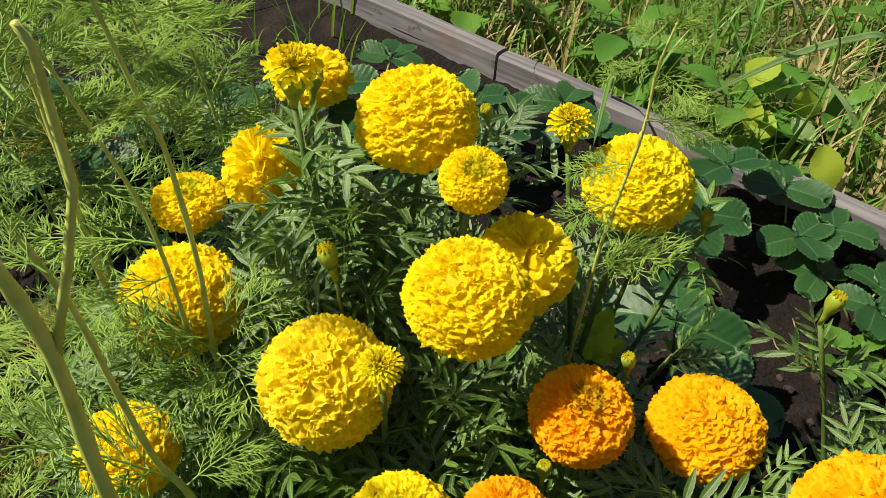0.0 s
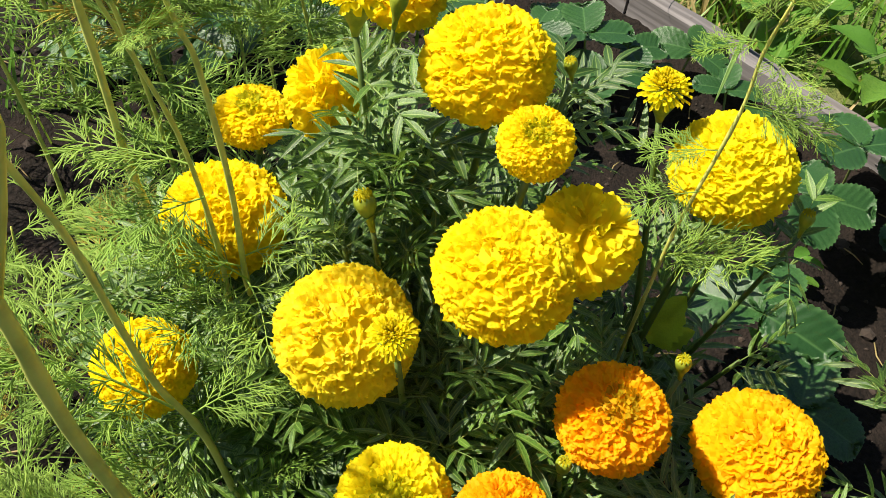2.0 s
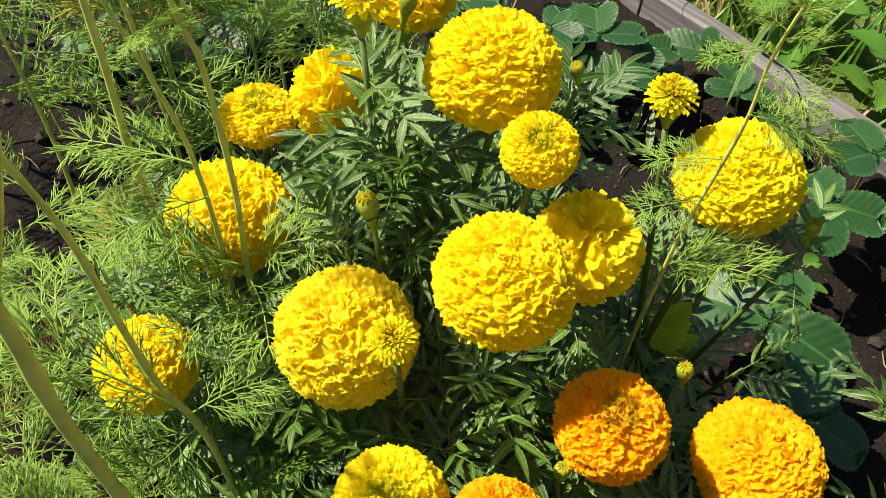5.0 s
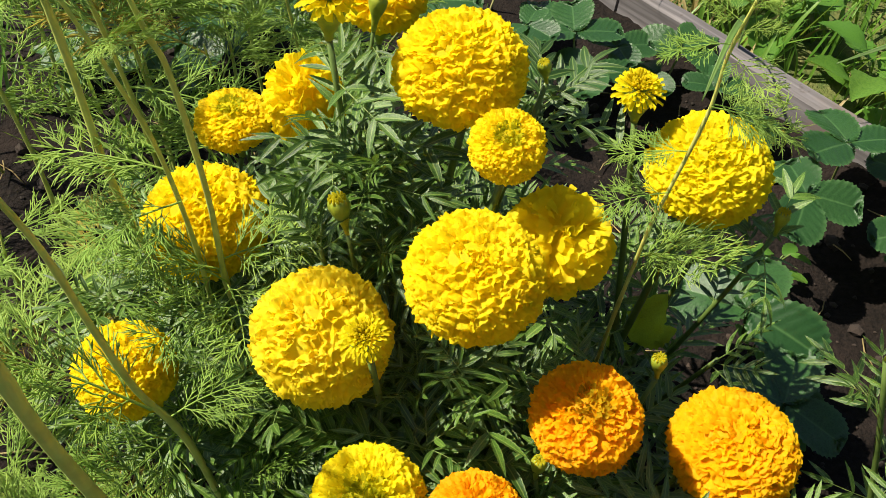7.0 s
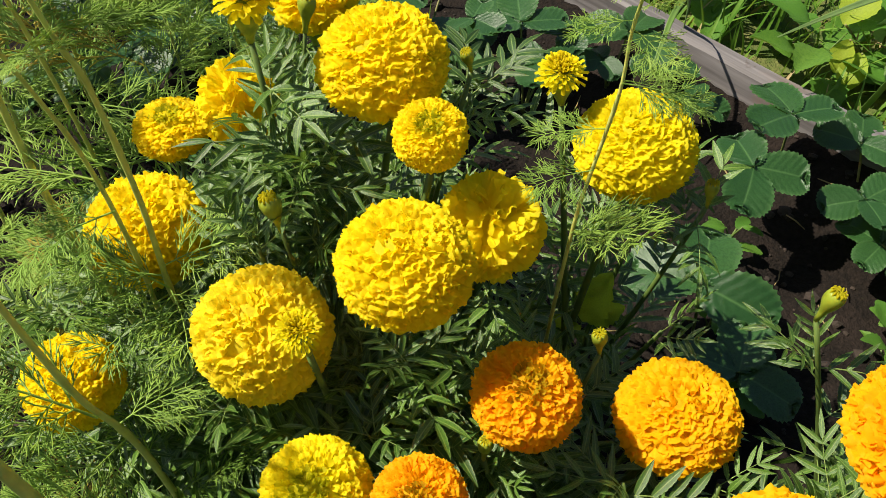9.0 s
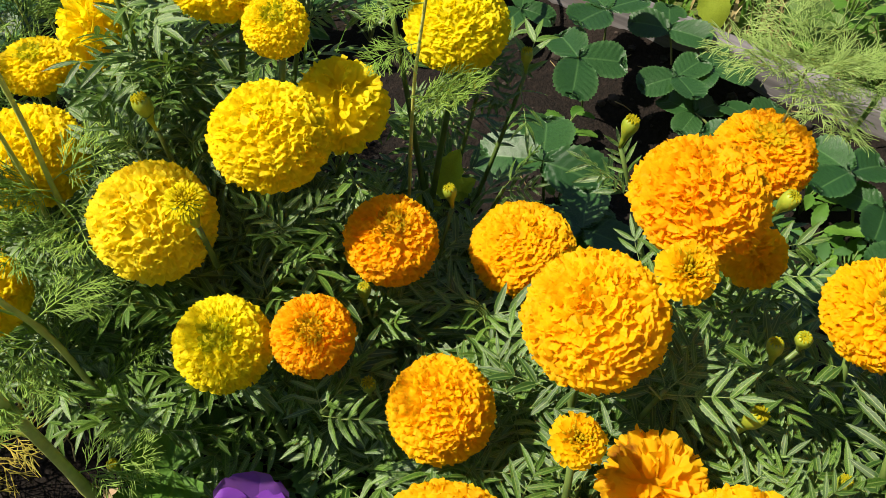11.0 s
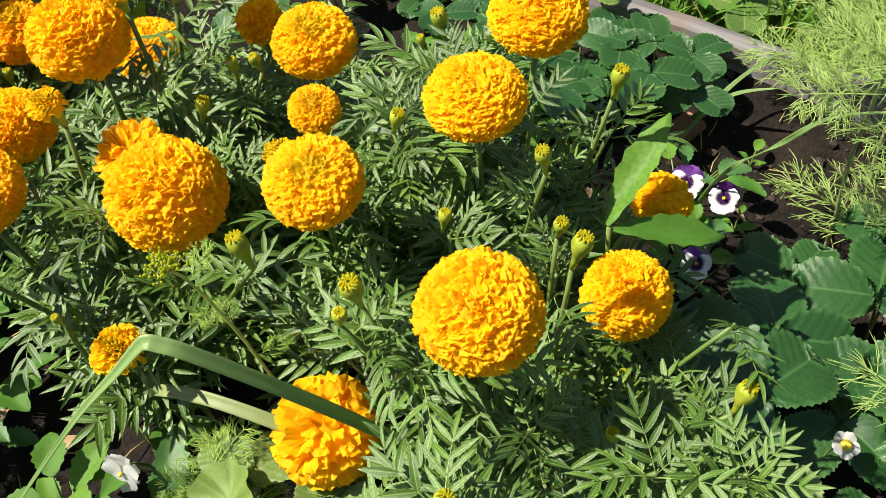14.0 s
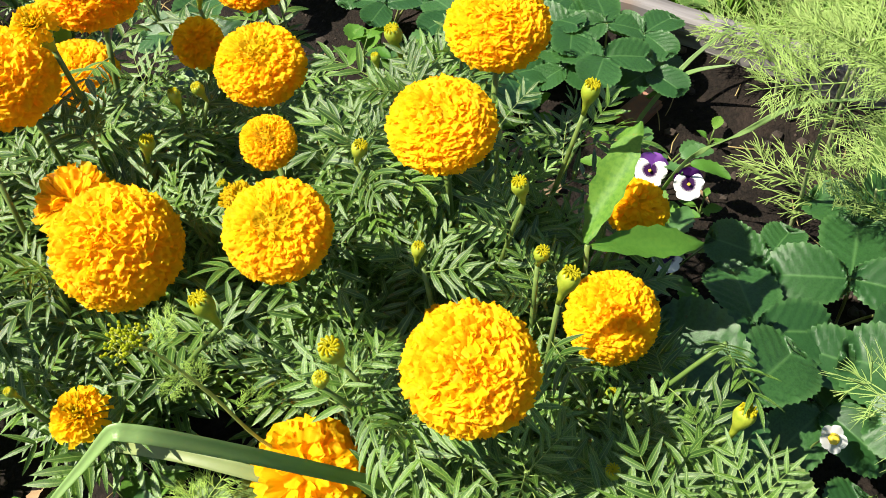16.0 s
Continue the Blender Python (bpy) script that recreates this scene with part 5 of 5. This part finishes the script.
ribbon("broad_grass_blade", "broad grey-green leek-like blade folded over in the sun", [(0.52, -0.05, 0.0), (0.505, -0.055, 0.10), (0.47, -0.061, 0.168), (0.435, -0.067, 0.218), (0.39, -0.074, 0.275), (0.345, -0.078, 0.322), (0.328, -0.0775, 0.3325), (0.322, -0.077, 0.334), (0.317, -0.0773, 0.331), (0.300, -0.080, 0.312), (0.262, -0.09, 0.272), (0.20, -0.12, 0.20)], 0.0085, LEEK, 1, 0.4)
ribbon("broad_grass_blade", "pale broad blade arching over strawberry leaves", [(0.43, -0.01, 0.0), (0.41, -0.015, 0.09), (0.372, -0.022, 0.143), (0.31, 0.0, 0.155), (0.262, 0.025, 0.135), (0.235, 0.05, 0.09), (0.225, 0.06, 0.05)], 0.010, BLADE_PALE, 2)
ribbon("grass_blade", "long narrow grass blade leaning over the pansies", [(-0.13, 0.15, 0.0), (-0.105, 0.165, 0.07), (-0.067, 0.180, 0.12), (-0.007, 0.198, 0.15), (0.045, 0.188, 0.16), (0.075, 0.18, 0.158)], 0.0045, BLADE, 3)
ribbon("grass_blade", "long narrow grass blade beside a drooping pansy", [(-0.13, 0.16, 0.0), (-0.105, 0.173, 0.07), (-0.07, 0.178, 0.11), (0.015, 0.165, 0.15), (0.056, 0.172, 0.165), (0.075, 0.178, 0.168)], 0.0045, BLADE, 4)
ribbon("grass_blade", "narrow grass blade under a golden head", [(0.0, 0.165, 0.0), (0.034, 0.158, 0.10), (0.098, 0.146, 0.15), (0.115, 0.14, 0.158)], 0.004, BLADE, 5)
ribbon("grass_blade", "long narrow blade leaning across the bed", [(0.79, 0.31, 0.0), (0.808, 0.287, 0.101), (0.83, 0.24, 0.18), (0.85, 0.201, 0.245), (0.88, 0.15, 0.29)], 0.005, LEEK, 6)
ribbon("grass_blade", "arching blade near the plank", [(0.81, 0.44, 0.0), (0.826, 0.448, 0.03), (0.88, 0.47, 0.085), (0.938, 0.487, 0.12)], 0.005, LEEK, 7)
ribbon("grass_blade", "arching blade near the plank", [(0.83, 0.49, 0.0), (0.849, 0.481, 0.03), (0.88, 0.46, 0.075), (0.918, 0.435, 0.10)], 0.005, LEEK, 8)
ribbon("grass_blade", "broad blade standing at the corner of the bed", [(0.99, 0.22, 0.0), (1.0, 0.25, 0.10), (1.02, 0.29, 0.18), (1.05, 0.33, 0.22)], 0.012, BLADE, 9)
ribbon("grass_blade", "pale blade lying by the strawberry plants", [(0.74, -0.16, 0.02), (0.745, -0.135, 0.07), (0.75, -0.10, 0.10), (0.76, -0.07, 0.11)], 0.012, BLADE_PALE, 10)
ribbon("grass_blade", "blade arching among strawberry leaves", [(0.79, -0.16, 0.0), (0.80, -0.12, 0.06), (0.785, -0.07, 0.085), (0.765, -0.04, 0.06)], 0.010, BLADE, 11)
ribbon("grass_blade", "long bright blade standing beyond the plank", [(0.52, 1.02, 0.0), (0.53, 0.98, 0.14), (0.50, 0.92, 0.26), (0.44, 0.86, 0.34)], 0.010, BLADE, 12)
ribbon("grass_blade", "long bright blade leaning over the plank", [(0.62, 1.2, 0.0), (0.58, 1.15, 0.16), (0.48, 1.1, 0.27), (0.36, 1.06, 0.3)], 0.010, BLADE, 13)
ribbon("grass_blade", "grass blade hanging across the plank", [(0.30, 1.14, 0.0), (0.28, 1.06, 0.14), (0.25, 0.97, 0.17), (0.23, 0.90, 0.12)], 0.007, BLADE, 14)
ribbon("grass_blade", "grass blade rising before the plank", [(0.67, 0.71, 0.0), (0.675, 0.70, 0.09), (0.69, 0.70, 0.17), (0.72, 0.72, 0.22)], 0.006, BLADE, 15)

BIG_LEAF = oval_leaf_mesh(21, WEED, 0.27, 0.09, 0.08)
weed = thing("weed", (0.64, 0.08, 0.0), "weed with large lance-shaped bright green leaves", "plant")
s = Sheet()
s.tube([(0.64, 0.08, 0.0), (0.632, 0.07, 0.14), (0.623, 0.064, 0.262)], [0.003, 0.0026, 0.002], 6)
put("stem", s.mesh("stem", STEM), weed)
put("leaf", BIG_LEAF, weed, along((0.622, 0.066, 0.262), (0.045, 0.055, 0.055), (-0.5, -0.4, 0.7), 0.098))
put("leaf", BIG_LEAF, weed, along((0.625, 0.062, 0.262), (0.083, 0.003, -0.012), (0.0, -0.3, 1), 0.093))
put("leaf", oval_leaf_mesh(23, WEED, 0.42, 0.05, 0.1), weed, along((0.63, 0.068, 0.20), (-0.05, 0.06, 0.05), (0, -0.4, 1), 0.08))

lime = thing("lettuce_seedling", (0.168, 0.49, 0.0), "pale lime leaf standing among dark leaves", "plant")
s = Sheet()
s.tube([(0.168, 0.49, 0.0), (0.167, 0.488, 0.15)], [0.002, 0.002], 5)
put("stem", s.mesh("stem", STEM), lime)
LIME_LEAF = oval_leaf_mesh(31, LETTUCE, 0.62, 0.12, 0.15)
put("leaf", LIME_LEAF, lime, along((0.165, 0.500, 0.155), (0.01, 0.01, 0.08), (-0.6, -0.8, 0.4), 0.052))
put("leaf", LIME_LEAF, lime, along((0.170, 0.505, 0.15), (0.04, 0.0, 0.05), (-0.5, -0.6, 0.6), 0.032))
put("leaf", LIME_LEAF, lime, along((0.160, 0.502, 0.14), (-0.04, -0.02, 0.05), (-0.5, -0.6, 0.6), 0.034))


dock = thing("dock_plant", (0.575, 1.14, 0.0), "weed with broad rounded sunlit lime leaves beyond the plank", "plant")
DOCK_LEAF = oval_leaf_mesh(35, LETTUCE, 0.74, 0.04, 0.10)
DOCK_DARK = oval_leaf_mesh(36, LEEK, 0.6, 0.06, 0.12)
for leaf, foot, way, up, size in (
        (DOCK_LEAF, (0.49, 1.09, 0.115), (0.045, 0.06, 0.04), (-0.5, -0.55, 0.65), 0.066),
        (DOCK_DARK, (0.545, 1.10, 0.13), (0.02, 0.02, -0.07), (-0.3, -0.8, 0.5), 0.058),
        (DOCK_LEAF, (0.565, 1.085, 0.12), (0.025, 0.0, -0.06), (-0.5, -0.7, 0.5), 0.056),
        (DOCK_LEAF, (0.50, 1.08, 0.10), (-0.01, -0.02, -0.06), (-0.5, -0.6, 0.6), 0.046),
        (DOCK_LEAF, (0.52, 1.075, 0.085), (-0.02, -0.04, -0.05), (-0.5, -0.6, 0.6), 0.052),
        (DOCK_DARK, (0.55, 1.06, 0.085), (0.03, -0.05, -0.02), (-0.3, -0.5, 0.8), 0.05),
        (DOCK_LEAF, (0.555, 0.965, 0.10), (0.015, -0.03, -0.04), (-0.4, -0.7, 0.5), 0.060)):
    s = Sheet()
    mid = (0.575 * 0.4 + foot[0] * 0.6, 1.14 * 0.4 + foot[1] * 0.6, foot[2] * 0.75)
    s.tube(bezier((0.575, 1.14, 0.0), mid, foot, 6), [0.0018] * 7, 5)
    put("stalk", s.mesh("stalk", BERRY_STEM), dock)
    put("leaf", leaf, dock, along(foot, way, up, size))
ribbon("grass_blade", "long pale blade bent flat over the dock leaves", [(0.76, 1.22, 0.0), (0.75, 1.215, 0.08), (0.722, 1.208, 0.15), (0.64, 1.16, 0.165), (0.546, 1.10, 0.168), (0.46, 1.03, 0.17), (0.375, 0.97, 0.157)], 0.011, LEEK, 16)
ribbon("grass_blade", "broad bright blade leaning across the turf", [(0.69, 1.037, 0.0), (0.655, 1.02, 0.05), (0.62, 1.05, 0.11), (0.575, 1.09, 0.145)], 0.013, LEEK, 17)


def broad_weed(base, seed, n, size, high, label, leaves):
    rng = random.Random(seed)
    w = thing("weed", (*base, ground_height(*base)), label, "plant", "small weeds")
    for i in range(n):
        a = i * GOLDEN
        z = high * (0.25 + 0.75 * i / n)
        q = Vector((base[0] + math.cos(a) * size * 0.3, base[1] + math.sin(a) * size * 0.3, z))
        s = Sheet()
        s.tube([(base[0], base[1], 0), (base[0] + math.cos(a) * size * 0.1, base[1] + math.sin(a) * size * 0.1, z * 0.7), q], [0.0013, 0.0012, 0.0009], 4)
        put("stalk", s.mesh("stalk", STEM), w)
        put("leaf", rng.choice(leaves), w, along(q, (math.cos(a), math.sin(a), rng.uniform(0.0, 0.9)), (0, 0, 1), size * rng.uniform(0.7, 1.2)))


rng = random.Random(77)
for i in range(26):
    u, d = rng.uniform(-0.75, 0.9), rng.uniform(0.05, 0.75)
    q = Vector((0.4, 1.021, 0)) + BOARD_WAY * u + BOARD_OUT * d
    broad_weed((q.x, q.y), 400 + i, rng.randint(6, 10), rng.uniform(0.05, 0.095), rng.uniform(0.08, 0.2), "bright green broad-leaved weed in the turf", OVALS)
for i in range(26):
    x, y = rng.uniform(0.25, 0.95), rng.uniform(0.25, 0.8)
    if y > 1.23 - 0.834 * x or (x < 0.55 and i % 2):
        continue
    broad_weed((x, y), 500 + i, rng.randint(4, 8), rng.uniform(0.016, 0.032), rng.uniform(0.02, 0.06), "small green seedling on the soil", OVALS)
for i in range(12):
    x, y = rng.uniform(0.46, 0.74), rng.uniform(0.44, 0.86)
    if y > 1.23 - 0.834 * x:
        continue
    broad_weed((x, y), 620 + i, rng.randint(5, 9), rng.uniform(0.026, 0.045), 0.03 + ground_height(x, y) + rng.uniform(0.02, 0.05), "low green weed on the bare soil", OVALS if i % 3 else DARK_OVALS)
for i in range(14):
    x, y = rng.uniform(-0.55, 0.0), rng.uniform(0.55, 1.1)
    broad_weed((x, y), 540 + i, rng.randint(5, 9), rng.uniform(0.03, 0.06), rng.uniform(0.04, 0.12), "dark green weed between the dill", DARK_OVALS)
for i, (x, y) in enumerate(((-0.03, 0.24), (0.06, 0.06), (-0.06, 0.12), (0.05, 0.24), (0.16, -0.02), (0.27, -0.04), (0.66, -0.14), (0.70, -0.17))):
    broad_weed((x, y), 580 + i, 7, 0.042, 0.07, "low leafy plant with scalloped leaves near the pansies", DARK_OVALS if i % 2 else OVALS)

def clover(base, seed, n):
    rng = random.Random(seed)
    w = thing("clover", (*base, ground_height(*base)), "small bright green clover with round leaflets", "plant")
    for i in range(n):
        a = i * GOLDEN
        q = Vector((base[0] + math.cos(a) * 0.014, base[1] + math.sin(a) * 0.014, rng.uniform(0.03, 0.055)))
        s = Sheet()
        s.tube([(*base, 0), (base[0], base[1], q.z * 0.7), q], [0.0008] * 3, 4)
        st = put("leaf_stalk", s.mesh("leaf_stalk", STEM), w)
        for k in range(3):
            b = a + k * 2.094
            put("leaflet", CLOVER, st, along(q, (math.cos(b), math.sin(b), 0.15), (0, -0.2, 1), 0.012))


CLOVER = oval_leaf_mesh(61, WEED, 0.85, 0.02, 0.1)
clover((0.775, -0.065), 1, 5)
clover((0.79, -0.04), 2, 4)
clover((0.70, -0.05), 3, 4)


def lobed_plant(base, seed, leaves, label):
    """leaves: (x, y, z, heading, width, which)."""
    rng = random.Random(seed)
    w = thing("leafy_weed", (*base, ground_height(*base)), label, "plant", "scalloped weeds")
    for x, y, z, head, size, k in leaves:
        s = Sheet()
        s.tube(bezier((*base, 0), (base[0], base[1], z * 0.8), (x, y, z), 6), [0.0013] * 6, 5)
        put("leaf_stalk", s.mesh("leaf_stalk", STEM), w)
        a = radians(head)
        put("leaf", LOBED[k], w, along((x, y, z), (math.cos(a), math.sin(a), rng.uniform(-0.1, 0.2)), (-0.25, -0.45, 1), size))


lobed_plant((0.01, 0.165), 1, [(0.002, 0.158, 0.085, 200, 0.048, 0), (0.02, 0.140, 0.075, -60, 0.05, 1), (-0.005, 0.135, 0.065, -120, 0.05, 2), (0.035, 0.165, 0.07, 10, 0.04, 2)], "low weed with pale sunlit scalloped leaves")
lobed_plant((-0.03, 0.26), 2, [(-0.03, 0.255, 0.115, 190, 0.06, 2), (-0.055, 0.235, 0.10, 230, 0.055, 2), (-0.03, 0.27, 0.09, 100, 0.05, 2)], "low weed with dark green scalloped leaves")
lobed_plant((0.335, -0.085), 3, [(0.33, -0.075, 0.10, 120, 0.055, 0), (0.31, -0.09, 0.09, 200, 0.05, 1)], "low weed with pale sunlit scalloped leaves")

def unripe_berry(place):
    b = thing("strawberry_fruit", place, "small pale unripe strawberry hanging by its stalk", "fruit")
    s = Sheet()
    s.lathe([(0.0006, -0.009), (0.0035, -0.0075), (0.0062, -0.004), (0.0072, 0.0), (0.0058, 0.0035), (0.002, 0.005)], 14, 0.03, facing(place, (0.3, -0.4, 1)))
    put("flesh", s.mesh("flesh", PALE_FRUIT), b)
    c = Sheet()
    for k in range(7):
        a = 2 * math.pi * k / 7
        w = Vector((math.cos(a), math.sin(a), -0.2))
        q = Vector(place) + Vector((0.0015, -0.002, 0.0055))
        side = Vector((-w.y, w.x, 0)) * 0.0016
        c.grid([[q - side * 0.5, q + side * 0.5], [q + w * 0.004 - side, q + w * 0.004 + side], [q + w * 0.008, q + w * 0.0081]])
    c.tube([Vector(place) + Vector((0.0015, -0.002, 0.005)), Vector(place) + Vector((0.004, 0.004, 0.02)), Vector(place) + Vector((0.012, 0.018, -0.02)), Vector((place[0] + 0.014, place[1] + 0.022, 0.0))], [0.0007] * 4, 5)
    put("calyx", c.mesh("calyx", STEM), b)


PALE_FRUIT = leafy("unripe_fruit", (0.55, 0.50, 0.22), (0.6, 0.55, 0.25), gloss=0.4, through_share=0.1, island=False, scale=200, spots=(0.4, 0.3, 0.08), spot_at=0.6)
unripe_berry((0.858, -0.098, 0.06))
unripe_berry((0.845, -0.085, 0.05))

# ---- small things on the soil ----
bm = bmesh.new()
bmesh.ops.create_cube(bm, size=1.0)
for v in bm.verts:
    v.co = Vector((v.co.x * 0.055, v.co.y * 0.035, v.co.z * 0.022)) * (1 + 0.15 * noise.noise(v.co * 7))
bmesh.ops.bevel(bm, geom=bm.edges[:], offset=0.004, segments=2, affect="EDGES")
me = bpy.data.meshes.new("brick_piece")
bm.to_mesh(me)
bm.free()
me.materials.append(BRICK)
brick = new("brick_piece", me)
brick.matrix_basis = pose(0.83, 0.475, 0.006, 6, -8, 35)
tagged(brick, "broken piece of red brick lying on the soil", "brick")
CURL = oval_leaf_mesh(51, TAN, 0.6, 0.08, 0.6)
rng = random.Random(9)
for i in range(16):
    x, y = ((0.07, 0.10), (0.13, 0.05), (0.66, 0.30), (0.72, -0.02), (0.64, -0.08), (-0.12, 0.28), (0.25, 0.45), (0.24, 0.50), (0.70, 0.36), (0.62, 0.40), (0.9, 0.22), (-0.18, 0.24), (-0.05, 0.22), (0.29, 0.51), (0.85, 0.33), (0.0, 0.12))[i]
    o = new("dead_leaf", CURL)
    o.matrix_basis = along((x, y, ground_height(x, y) + 0.011), (rng.uniform(-1, 1), rng.uniform(-1, 1), 0.15), (rng.uniform(-0.5, 0.5), rng.uniform(-0.5, 0.5), 1), rng.uniform(0.02, 0.04))
    tagged(o, "curled tan dead leaf lying on the soil", "leaf", "dead leaves")
